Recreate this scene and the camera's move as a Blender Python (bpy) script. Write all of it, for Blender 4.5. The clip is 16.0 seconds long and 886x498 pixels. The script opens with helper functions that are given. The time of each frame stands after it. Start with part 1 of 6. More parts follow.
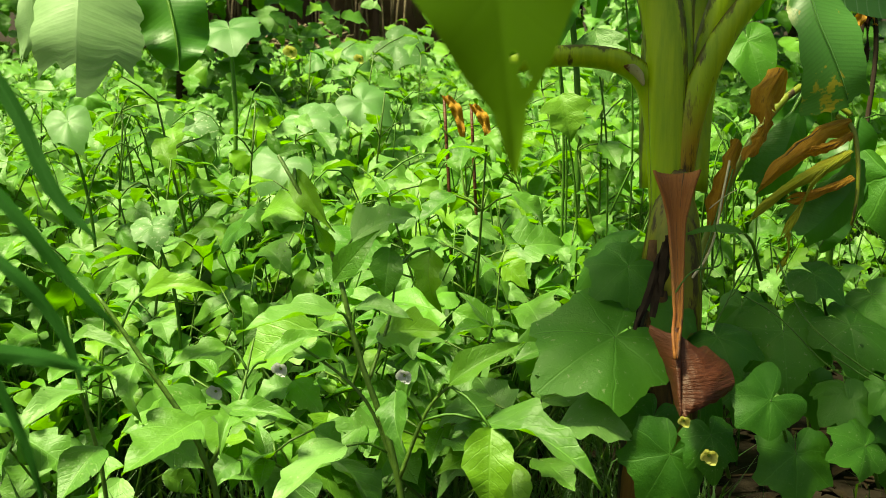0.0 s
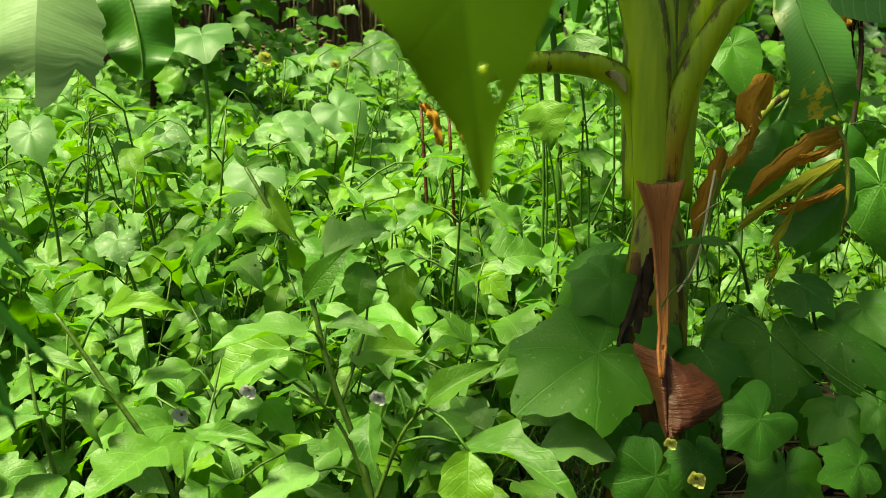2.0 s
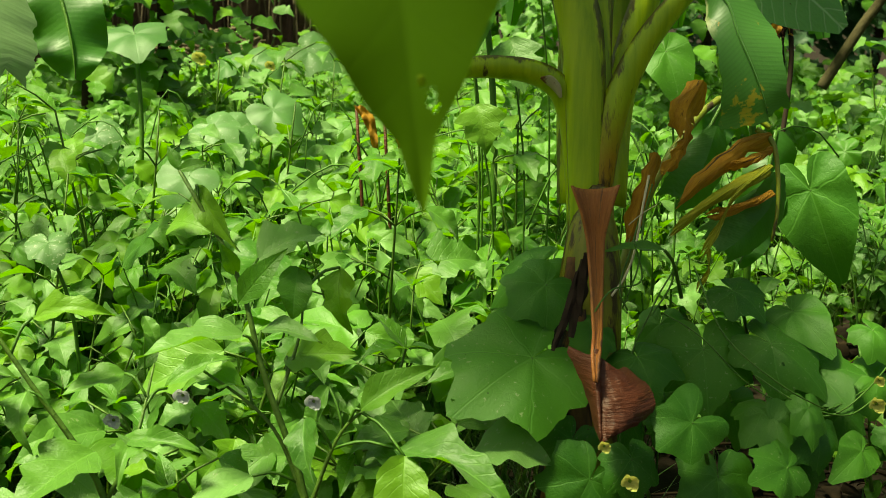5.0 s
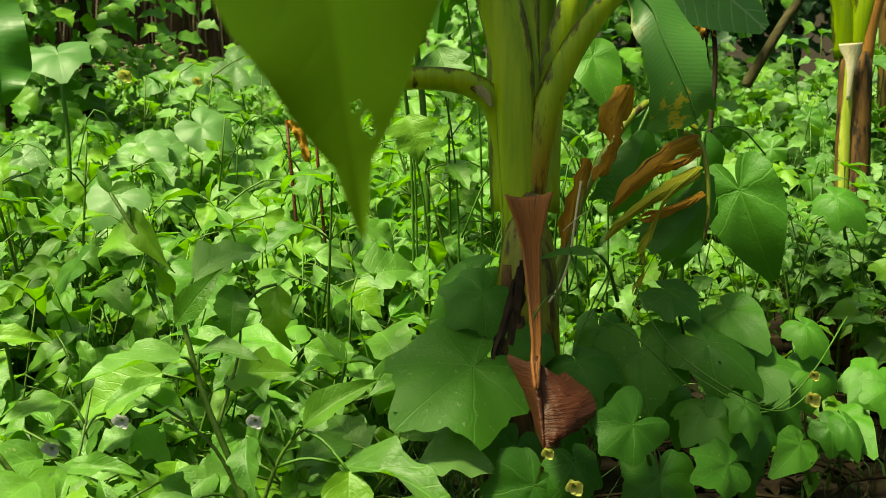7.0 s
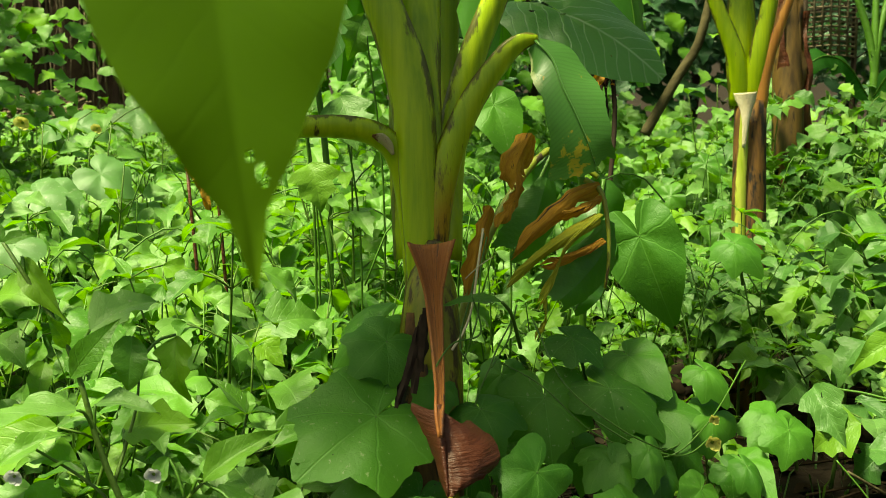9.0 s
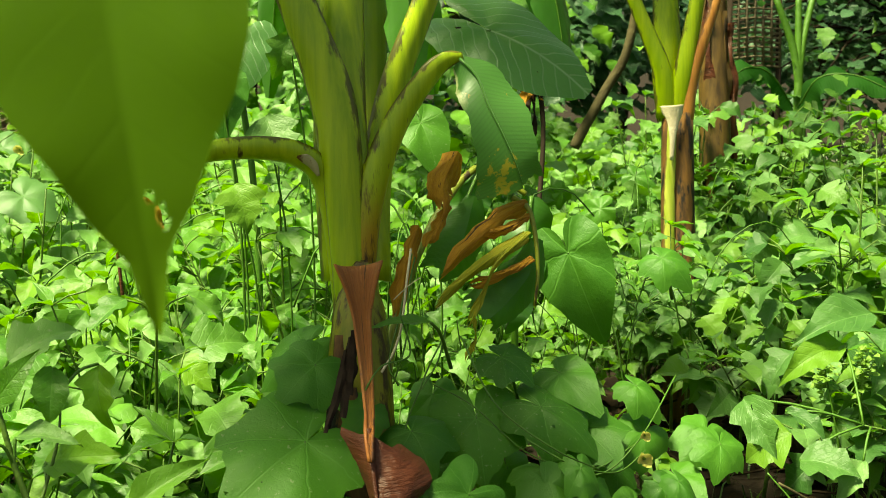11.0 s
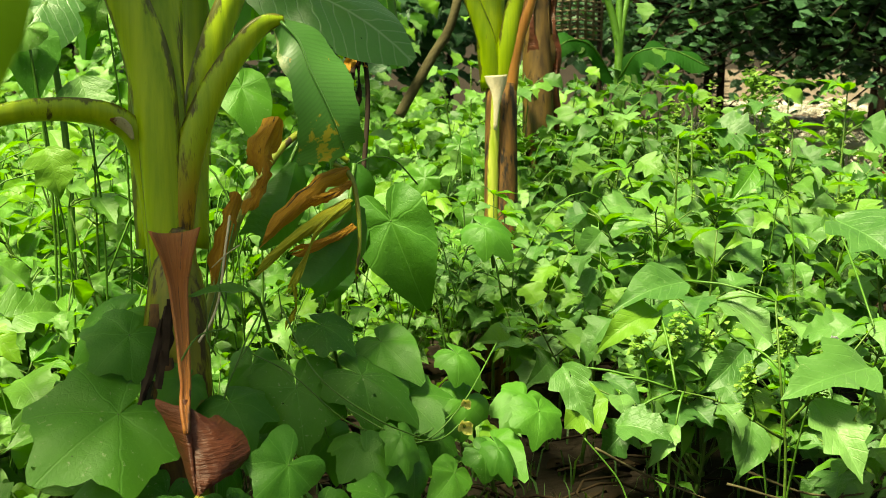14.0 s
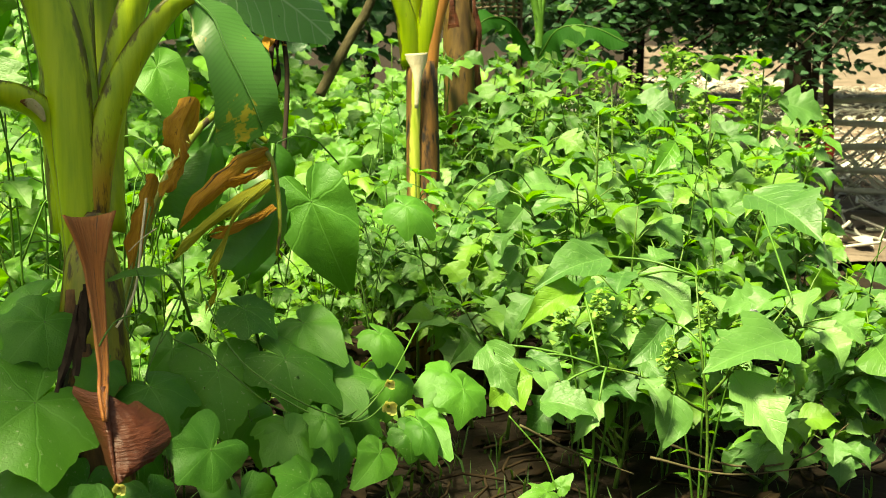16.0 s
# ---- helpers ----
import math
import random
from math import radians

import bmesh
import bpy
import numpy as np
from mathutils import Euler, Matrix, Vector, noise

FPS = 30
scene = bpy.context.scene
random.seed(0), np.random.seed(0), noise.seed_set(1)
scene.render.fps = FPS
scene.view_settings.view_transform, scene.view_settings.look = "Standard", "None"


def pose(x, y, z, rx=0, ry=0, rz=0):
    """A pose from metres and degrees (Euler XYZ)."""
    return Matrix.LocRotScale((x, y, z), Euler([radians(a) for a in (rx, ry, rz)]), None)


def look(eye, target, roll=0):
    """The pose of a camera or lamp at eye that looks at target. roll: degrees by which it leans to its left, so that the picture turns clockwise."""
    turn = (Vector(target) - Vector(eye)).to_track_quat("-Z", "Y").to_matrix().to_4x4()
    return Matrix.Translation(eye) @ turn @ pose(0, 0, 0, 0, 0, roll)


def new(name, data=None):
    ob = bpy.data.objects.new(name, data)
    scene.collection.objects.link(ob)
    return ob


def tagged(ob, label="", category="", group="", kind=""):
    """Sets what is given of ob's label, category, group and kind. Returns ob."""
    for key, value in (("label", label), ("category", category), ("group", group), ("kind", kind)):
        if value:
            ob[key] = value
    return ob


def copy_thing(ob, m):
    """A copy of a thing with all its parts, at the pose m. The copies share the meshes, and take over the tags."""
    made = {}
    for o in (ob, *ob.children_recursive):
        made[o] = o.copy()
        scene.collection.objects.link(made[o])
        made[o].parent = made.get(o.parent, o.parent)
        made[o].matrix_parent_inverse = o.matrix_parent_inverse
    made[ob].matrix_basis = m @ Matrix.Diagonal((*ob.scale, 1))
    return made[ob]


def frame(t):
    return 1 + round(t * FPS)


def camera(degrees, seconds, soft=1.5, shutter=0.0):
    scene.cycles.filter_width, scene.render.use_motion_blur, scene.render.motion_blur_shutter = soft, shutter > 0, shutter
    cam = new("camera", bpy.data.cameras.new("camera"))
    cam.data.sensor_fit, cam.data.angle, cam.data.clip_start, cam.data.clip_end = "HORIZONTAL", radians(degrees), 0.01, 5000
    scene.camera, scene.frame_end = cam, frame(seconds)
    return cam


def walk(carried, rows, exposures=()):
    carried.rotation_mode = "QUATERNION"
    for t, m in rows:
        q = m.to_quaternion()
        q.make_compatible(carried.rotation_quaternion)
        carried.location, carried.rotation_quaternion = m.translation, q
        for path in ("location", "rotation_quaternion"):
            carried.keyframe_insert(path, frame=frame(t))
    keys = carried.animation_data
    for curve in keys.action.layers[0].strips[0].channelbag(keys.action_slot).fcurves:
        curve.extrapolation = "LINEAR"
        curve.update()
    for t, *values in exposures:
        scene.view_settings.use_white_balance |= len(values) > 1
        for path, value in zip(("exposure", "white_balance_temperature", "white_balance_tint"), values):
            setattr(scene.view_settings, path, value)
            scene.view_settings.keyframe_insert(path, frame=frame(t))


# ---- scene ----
cam = camera(37.64, 16.0, soft=0.8)
EYE, LIFT = 1.15, 0.32
# seconds, x, y, z from the first eye, yaw, pitch, roll
ROWS = [
    (0.0, 0.0000, 0.0000, 0.0000, 0.000, -11.585, -0.404),
    (0.5, 0.0074, 0.0143, 0.0004, 0.279, -11.474, -0.387),
    (1.0, 0.0033, 0.0725, -0.0039, -0.171, -11.563, -0.406),
    (1.5, 0.0081, 0.0947, 0.0034, -0.460, -11.776, -0.196),
    (2.0, 0.0120, 0.0932, -0.0013, -0.789, -11.377, -0.205),
    (2.5, 0.0067, 0.0922, 0.0013, -1.356, -11.549, -0.233),
    (3.0, 0.0085, 0.0913, 0.0014, -1.711, -11.674, -0.314),
    (3.5, 0.0133, 0.0928, 0.0068, -2.071, -11.791, -0.273),
    (3.7, 0.0061, 0.0918, 0.0054, -2.308, -11.824, -0.481),
    (5.8, 0.0119, 0.0957, 0.0055, -4.816, -11.129, -0.444),
    (6.0, 0.0050, 0.0909, 0.0130, -5.150, -11.236, -0.270),
    (6.5, 0.0056, 0.0893, 0.0072, -5.892, -10.772, 0.257),
    (7.0, 0.0066, 0.0945, 0.0143, -6.681, -11.034, 0.654),
    (7.5, 0.0120, 0.0987, 0.0112, -7.638, -10.490, 0.790),
    (8.0, 0.0077, 0.0947, 0.0150, -8.844, -10.119, 0.572),
    (8.5, 0.0116, 0.0981, 0.0126, -9.843, -9.725, 0.374),
    (9.0, 0.0126, 0.1000, 0.0152, -10.924, -9.007, 0.286),
    (9.2, 0.0122, 0.0978, 0.0153, -11.495, -8.404, 0.453),
    (11.3, 0.0370, 0.1212, 0.0271, -14.754, -8.558, 0.934),
    (11.5, 0.0411, 0.1215, 0.0229, -15.546, -8.625, 0.943),
    (12.0, 0.0443, 0.1292, 0.0201, -16.677, -8.809, 0.955),
    (12.5, 0.0422, 0.1288, 0.0253, -17.984, -9.123, 0.546),
    (13.0, 0.0452, 0.1357, 0.0244, -19.439, -9.457, 0.106),
    (13.5, 0.0455, 0.1375, 0.0227, -20.618, -9.466, -0.194),
    (14.0, 0.0471, 0.1396, 0.0197, -21.526, -9.871, -0.567),
    (14.5, 0.0483, 0.1423, 0.0198, -22.368, -10.175, -0.810),
    (15.0, 0.0517, 0.1446, 0.0187, -23.202, -10.414, -0.761),
    (15.5, 0.0538, 0.1494, 0.0187, -24.083, -10.756, -0.649),
    (16.0, 0.0569, 0.1501, 0.0187, -24.914, -10.787, -0.312),
]
cam.data.dof.use_dof, cam.data.dof.focus_distance, cam.data.dof.aperture_fstop = True, 2.7, 10.0
walk(cam, [(t, pose(x, y, EYE + z, 90 + pitch, 0, yaw) @ pose(0, 0, 0, 0, 0, -roll)) for t, x, y, z, yaw, pitch, roll in ROWS],
     exposures=[(t, e + LIFT, 8900, w - 11) for t, e, w in ((0.0, 1.26, -12), (1.0, 1.27, -12), (3.0, 0.95, -13), (8.0, 1.04, -10), (11.5, 1.40, -7), (15.0, 1.42, -4), (16.0, 1.66, -2))])

# ---- light ----
SUN_EL, SUN_AZ = 66.0, -108.0          # azimuth counted from straight ahead (+y) towards +x
world = bpy.data.worlds.new("sky")
scene.world = world
world.use_nodes = True
wn = world.node_tree
sky = wn.nodes.new("ShaderNodeTexSky")
sky.sky_type = 'NISHITA'
sky.sun_disc = False
sky.sun_elevation, sky.sun_rotation = radians(SUN_EL), radians(SUN_AZ)
sky.air_density, sky.dust_density = 1.0, 5.0
wn.nodes["Background"].inputs["Strength"].default_value = 0.05
wn.links.new(sky.outputs[0], wn.nodes["Background"].inputs["Color"])
sun = new("sun", bpy.data.lights.new("sun", 'SUN'))
sun.data.energy, sun.data.angle, sun.data.color = 4.9, radians(12.0), (1.0, 0.95, 0.82)
sd = Vector((math.sin(radians(SUN_AZ)) * math.cos(radians(SUN_EL)), math.cos(radians(SUN_AZ)) * math.cos(radians(SUN_EL)), math.sin(radians(SUN_EL))))
sun.matrix_world = look(sd * 20, (0, 0, 0))

# ---- materials ----


class Nodes:
    def __init__(self, name):
        self.m = bpy.data.materials.new(name)
        self.m.use_nodes = True
        self.t = self.m.node_tree
        self.t.nodes.clear()

    def add(self, kind, ins=(), **props):
        n = self.t.nodes.new("ShaderNode" + kind)
        for k, v in props.items():
            if k == "operation":
                n.operation = v
            elif k == "data_type":
                n.data_type = v
            elif k == "blend_type":
                n.blend_type = v
            elif k == "feature":
                n.feature = v
        for key, v in (ins.items() if isinstance(ins, dict) else enumerate(ins)):
            sock = n.inputs[key]
            if isinstance(v, bpy.types.NodeSocket):
                self.t.links.new(v, sock)
            elif v is not None:
                sock.default_value = v
        return n

    def math(self, op, *a):
        return self.add("Math", list(a), operation=op).outputs[0]

    def mix(self, f, a, b, blend='MIX'):
        n = self.add("Mix", data_type='RGBA', blend_type=blend)
        for sock, v in ((n.inputs[0], f), (n.inputs[6], a), (n.inputs[7], b)):
            if isinstance(v, bpy.types.NodeSocket):
                self.t.links.new(v, sock)
            else:
                sock.default_value = (*v, 1) if isinstance(v, tuple) and len(v) == 3 else v
        return n.outputs[2]

    def step(self, v, lo, hi, a=0.0, b=1.0):
        n = self.add("MapRange", {0: v, 1: lo, 2: hi, 3: a, 4: b})
        return n.outputs[0]

    def noise(self, vec, scale, detail=3.0, rough=0.55):
        n = self.add("TexNoise", {"Vector": vec, "Scale": scale, "Detail": detail, "Roughness": rough})
        return n.outputs[0]

    def out(self, shader):
        o = self.add("OutputMaterial")
        self.t.links.new(shader, o.inputs[0])
        return self.m


def leaf_material(name, dark, light, glow, veins="pinnate", vein_colour=None, rough=0.42, thin=0.38, blemish=0.5, spot=(0.35, 0.30, 0.06), vein_bump=0.35, holes=0.0, sheen=0.15, sick_at=0.66, varied=0.0, vein_show=0.30, bleach=0.0, pucker=0.7, gloss=0.45, patch_scale=5.0):
    n = Nodes(name)
    uv = n.add("TexCoord").outputs["UV"]
    info = n.add("ObjectInfo").outputs["Random"]
    isl = n.add("NewGeometry").outputs["Random Per Island"]
    rnd = n.math('FRACT', n.math('ADD', n.math('MULTIPLY', info, 7.31), n.math('MULTIPLY', isl, 3.77)))
    rnd2 = n.math('FRACT', n.math('MULTIPLY', rnd, 13.7))
    off = n.add("CombineXYZ", [n.math('MULTIPLY', rnd, 40.0), n.math('MULTIPLY', rnd2, 40.0), 0.0]).outputs[0]
    vec = n.add("VectorMath", [uv, off], operation='ADD').outputs[0]
    sep = n.add("SeparateXYZ", [uv])
    x = n.math('SUBTRACT', sep.outputs[0], 0.5)
    y = sep.outputs[1]
    ax = n.math('ABSOLUTE', x)
    broad = n.noise(vec, 2.6, 3)
    fine = n.noise(vec, 26.0, 3)
    y = n.math('ADD', y, n.math('MULTIPLY', n.math('SUBTRACT', n.noise(vec, 3.0, 2), 0.5), 0.03 if veins == "parallel" else 0.16))
    if veins == "pinnate":
        mid = n.step(ax, 0.004, 0.016, 1, 0)
        fr = n.math('FRACT', n.math('MULTIPLY', n.math('SUBTRACT', y, n.math('MULTIPLY', ax, 0.8)), 7.5))
        side = n.step(n.math('ABSOLUTE', n.math('SUBTRACT', fr, 0.5)), 0.02, 0.09, 0.6, 0)
        vein = n.math('MAXIMUM', mid, side)
    elif veins == "radial":
        ang = n.math('ARCTAN2', x, y)
        rad = n.math('SQRT', n.math('ADD', n.math('MULTIPLY', x, x), n.math('MULTIPLY', y, y)))
        fr = n.math('ABSOLUTE', n.math('SUBTRACT', n.math('FRACT', n.math('ADD', n.math('DIVIDE', ang, 0.86), 0.5)), 0.5))
        main = n.step(n.math('MULTIPLY', fr, rad), 0.004, 0.015, 1, 0)
        v = n.add("TexVoronoi", {"Vector": vec, "Scale": 12.0}, feature='DISTANCE_TO_EDGE')
        net = n.step(v.outputs["Distance"], 0.01, 0.06, 0.16, 0)
        vein = n.math('MAXIMUM', main, net)
    else:
        mid = n.step(ax, 0.006, 0.02, 1, 0)
        fr = n.math('FRACT', n.math('MULTIPLY', n.math('SUBTRACT', y, n.math('MULTIPLY', ax, 0.22)), 34.0))
        side = n.step(n.math('ABSOLUTE', n.math('SUBTRACT', fr, 0.5)), 0.1, 0.3, 0.35, 0)
        vein = n.math('MAXIMUM', mid, side)
    tone = n.math('ADD', n.math('MULTIPLY', n.math('POWER', rnd, 1.3), 0.75), n.math('MULTIPLY', n.step(broad, 0.3, 0.7), 0.35))
    col = n.mix(tone, dark, light)
    col = n.mix(n.math('MULTIPLY', n.step(fine, 0.35, 0.7), 0.25), col, light)
    vc = vein_colour or tuple(min(1, c * 1.35 + 0.02) for c in light)
    col = n.mix(n.math('MULTIPLY', vein, vein_show), col, vc)
    patch = n.noise(vec, patch_scale, 5, 0.7)
    # random leaves tinted paler for sky glare, others limer for light shining through
    grey = n.math('MULTIPLY', n.step(rnd2, 0.70, 0.95), varied)
    col = n.mix(n.math('MULTIPLY', grey, 0.75), col, (0.17, 0.31, 0.09))
    col = n.mix(n.math('MULTIPLY', n.step(rnd2, 0.30, 0.06), n.math('MULTIPLY', varied, 0.7)), col, (0.14, 0.27, 0.010))
    sick = n.math('MULTIPLY', n.step(patch, sick_at, sick_at + 0.05), n.math('MULTIPLY', n.step(rnd2, 0.3, 0.9), blemish))
    col = n.mix(sick, col, spot)
    tcol = n.mix(n.math('MULTIPLY', vein, 0.5), n.mix(rnd2, glow, tuple(c * 0.7 for c in glow)), tuple(c * 0.55 for c in glow))
    tcol = n.mix(sick, tcol, spot)
    if bleach:
        rim = n.step(n.math('ADD', n.math('MULTIPLY', patch, 0.30), x), bleach - 0.02, bleach + 0.02)
        rim = n.math('MULTIPLY', rim, n.step(n.math('ADD', y, n.math('MULTIPLY', broad, 0.2)), 0.48, 0.38))
        eaten = n.step(n.math('SUBTRACT', n.math('SUBTRACT', patch, n.math('MULTIPLY', n.math('ABSOLUTE', n.math('SUBTRACT', y, 0.80)), 0.9)), n.math('MULTIPLY', n.math('ABSOLUTE', n.math('SUBTRACT', x, 0.16)), 0.7)), 0.40, 0.43)
        col = n.mix(eaten, col, spot)
        col = n.mix(rim, col, (0.42, 0.46, 0.22))
        tcol = n.mix(rim, tcol, (0.50, 0.50, 0.20))
    height = n.math('SUBTRACT', n.math('ADD', n.math('MULTIPLY', fine, 0.4), n.math('MULTIPLY', n.noise(vec, 7.0, 2), pucker)), n.math('MULTIPLY', vein, 0.45))
    bump = n.add("Bump", {"Strength": vein_bump, "Distance": 0.01, "Height": height}).outputs[0]
    b = n.add("BsdfPrincipled", {"Base Color": col, "Roughness": n.math('ADD', n.math('MULTIPLY', fine, 0.2), rough - 0.1), "Normal": bump, "Specular IOR Level": gloss, "Sheen Weight": sheen, "Sheen Roughness": 0.45})
    t = n.add("BsdfTranslucent", {"Color": tcol, "Normal": bump})
    s = n.add("MixShader", [thin, b.outputs[0], t.outputs[0]])
    if holes:
        eaten = n.math('MULTIPLY', n.step(n.noise(vec, 7.0, 2, 0.5), 0.72, 0.73), n.step(rnd2, 1 - holes, 1.001 - holes))
        s = n.add("MixShader", [eaten, s.outputs[0], n.add("BsdfTransparent").outputs[0]])
    return n.out(s.outputs[0])


def plain_material(name, dark, light, rough=0.7, scale=12.0, stretch=(1, 1, 1), bump=0.4, spot=None, spot_at=0.62, thin=0.0, edge=0.0, along=False):
    n = Nodes(name)
    tc = n.add("TexCoord").outputs["Object"]
    info = n.add("ObjectInfo").outputs["Random"]
    vec = n.add("VectorMath", [tc, stretch], operation='MULTIPLY').outputs[0]
    if along:
        shift = n.add("CombineXYZ", [n.math('MULTIPLY', info, 30.0), 0.0, 0.0]).outputs[0]
        vec = n.add("VectorMath", [n.add("VectorMath", [n.add("TexCoord").outputs["UV"], (1.6, 0.35, 1.0)], operation='MULTIPLY').outputs[0], shift], operation='ADD').outputs[0]
    a = n.noise(vec, scale, 5, 0.6)
    c = n.noise(vec, scale * 6, 4, 0.6)
    col = n.mix(n.step(n.math('ADD', n.math('MULTIPLY', a, 0.7), n.math('MULTIPLY', c, 0.3)), 0.32, 0.68), dark, light)
    col = n.mix(n.math('MULTIPLY', info, 0.25), col, dark)
    if spot:
        s = n.noise(vec, scale * 0.5, 6, 0.7)
        col = n.mix(n.step(s, spot_at, spot_at + 0.05), col, spot)
    if edge:
        far = n.math('ABSOLUTE', n.math('SUBTRACT', n.add("SeparateXYZ", [n.add("TexCoord").outputs["UV"]]).outputs[0], 0.5))
        col = n.mix(n.step(n.math('ADD', far, n.math('MULTIPLY', a, 0.18)), edge, edge + 0.03), col, (0.035, 0.014, 0.007))
    bm_ = n.add("Bump", {"Strength": bump, "Distance": 0.01, "Height": n.math('ADD', a, n.math('MULTIPLY', c, 0.5))}).outputs[0]
    b = n.add("BsdfPrincipled", {"Base Color": col, "Roughness": rough, "Normal": bm_, "Specular IOR Level": 0.12 if rough > 0.75 else 0.4})
    sh = b.outputs[0]
    if thin:
        t = n.add("BsdfTranslucent", {"Color": col})
        sh = n.add("MixShader", [thin, sh, t.outputs[0]]).outputs[0]
    return n.out(sh)


EGG = leaf_material("eggplant leaf", (0.018, 0.076, 0.005), (0.108, 0.236, 0.032), (0.238, 0.562, 0.015), "pinnate", blemish=0.9, spot=(0.26, 0.34, 0.14), patch_scale=11.0, sick_at=0.60, holes=0.45, thin=0.30, sheen=0.1, vein_bump=0.22, rough=0.48, gloss=0.35, varied=1.0, vein_show=0.4, pucker=0.9)
EGG_BROAD = leaf_material("broad eggplant leaf", (0.013, 0.061, 0.008), (0.074, 0.172, 0.034), (0.154, 0.410, 0.019), "pinnate", blemish=0.8, spot=(0.24, 0.32, 0.14), patch_scale=10.0, sick_at=0.62, holes=0.45, thin=0.26, sheen=0.1, vein_bump=0.26, rough=0.48, gloss=0.35, varied=0.8, vein_show=0.45, pucker=1.0)
EGG_YOUNG = leaf_material("young leaf", (0.035, 0.129, 0.006), (0.091, 0.228, 0.014), (0.238, 0.562, 0.015), "pinnate", blemish=0.1, thin=0.35)
GOURD = leaf_material("gourd leaf", (0.018, 0.084, 0.006), (0.068, 0.190, 0.018), (0.126, 0.380, 0.009), "radial", blemish=0.8, spot=(0.210, 0.289, 0.122), thin=0.24, holes=0.3, vein_bump=0.22, sheen=0.0, rough=0.52, gloss=0.3, sick_at=0.61, vein_show=0.45, pucker=0.8, patch_scale=13.0)
HEART = leaf_material("bean leaf", (0.017, 0.080, 0.004), (0.095, 0.232, 0.023), (0.231, 0.562, 0.011), "pinnate", blemish=0.9, spot=(0.26, 0.34, 0.15), patch_scale=10.0, sick_at=0.59, holes=0.3, thin=0.30, vein_bump=0.2, sheen=0.1, rough=0.48, gloss=0.35, varied=1.0, vein_show=0.45, pucker=0.9)
BANANA_LEAF = leaf_material("banana leaf", (0.022, 0.091, 0.008), (0.048, 0.152, 0.014), (0.157, 0.441, 0.016), "parallel", blemish=0.3, vein_bump=0.07)
BANANA_SICK = leaf_material("ageing banana leaf", (0.035, 0.122, 0.020), (0.066, 0.175, 0.032), (0.140, 0.365, 0.023), "parallel", (0.022, 0.075, 0.010), blemish=2.0, spot=(0.322, 0.251, 0.023), sick_at=0.64, vein_bump=0.07, vein_show=0.55, bleach=0.40)
BANANA_PALE = leaf_material("pale torn banana leaf", (0.154, 0.258, 0.099), (0.294, 0.410, 0.220), (0.322, 0.471, 0.182), "parallel", blemish=0.4, vein_bump=0.05, vein_show=0.15)
TARO = leaf_material("taro leaf", (0.059, 0.163, 0.042), (0.119, 0.251, 0.084), (0.210, 0.471, 0.061), "pinnate", (0.350, 0.471, 0.274), blemish=0.2, vein_bump=0.35, thin=0.4, holes=0.9, rough=0.34, vein_show=0.8, sheen=0.2)
NEAR = leaf_material("broad vine leaf", (0.050, 0.110, 0.001), (0.066, 0.142, 0.002), (0.165, 0.30, 0.002), "pinnate", (0.07, 0.15, 0.003), blemish=0.0, vein_bump=0.04, rough=0.8, sheen=0.0, gloss=0.2)
SQUASH = leaf_material("squash leaf", (0.042, 0.118, 0.023), (0.105, 0.220, 0.065), (0.238, 0.471, 0.038), "radial", blemish=1.0, spot=(0.34, 0.42, 0.22), patch_scale=9.0, sick_at=0.57, vein_bump=0.12, rough=0.5)
TREE_LEAF = leaf_material("tree leaf", (0.011, 0.049, 0.017), (0.052, 0.137, 0.052), (0.049, 0.152, 0.027), "pinnate", blemish=0.1)
DARK_BLADE = leaf_material("dark grass and shaded banana blade", (0.007, 0.046, 0.003), (0.015, 0.076, 0.006), (0.042, 0.182, 0.008), "parallel", blemish=0.1, sheen=0.0, rough=0.75, gloss=0.15)
GRASS = leaf_material("grass blade", (0.021, 0.065, 0.009), (0.049, 0.114, 0.023), (0.140, 0.274, 0.023), "parallel", blemish=0.2)
STEM = plain_material("green stem", (0.037, 0.101, 0.009), (0.075, 0.172, 0.015), 0.5, 20)
STEM_DARK = plain_material("tough green stem", (0.043, 0.090, 0.011), (0.098, 0.168, 0.023), 0.5, 25)
DRY = plain_material("dry brown leaf", (0.050, 0.012, 0.005), (0.125, 0.030, 0.010), 0.5, 6, (1, 1, 8), 0.55, thin=0.1)
DRY_ORANGE = plain_material("dry orange leaf", (0.30, 0.115, 0.008), (0.62, 0.32, 0.032), 0.65, 7, (1, 1, 5), 0.6, spot=(0.035, 0.012, 0.006), spot_at=0.585, thin=0.35, edge=0.74, along=True)
YELLOW_STRIP = plain_material("yellow-green dying leaf", (0.156, 0.234, 0.012), (0.577, 0.452, 0.039), 0.6, 7, (1, 1, 4), 0.5, spot=(0.094, 0.035, 0.009), spot_at=0.62, thin=0.3, edge=0.76, along=True)
DRY_PETIOLE = plain_material("dry petiole", (0.195, 0.051, 0.010), (0.374, 0.144, 0.035), 0.55, 9, (3, 3, 0.5), 0.5, along=True, spot_at=0.56, spot=(0.078, 0.027, 0.012))
SOIL = plain_material("damp soil", (0.009, 0.006, 0.004), (0.031, 0.021, 0.014), 0.9, 5, bump=0.9)
MOSSY = plain_material("mossy branch", (0.035, 0.028, 0.014), (0.109, 0.090, 0.047), 0.9, 10, bump=0.9)
BARK = plain_material("dark bark", (0.014, 0.009, 0.007), (0.047, 0.031, 0.022), 0.9, 6, (1, 1, 0.3), 0.9)
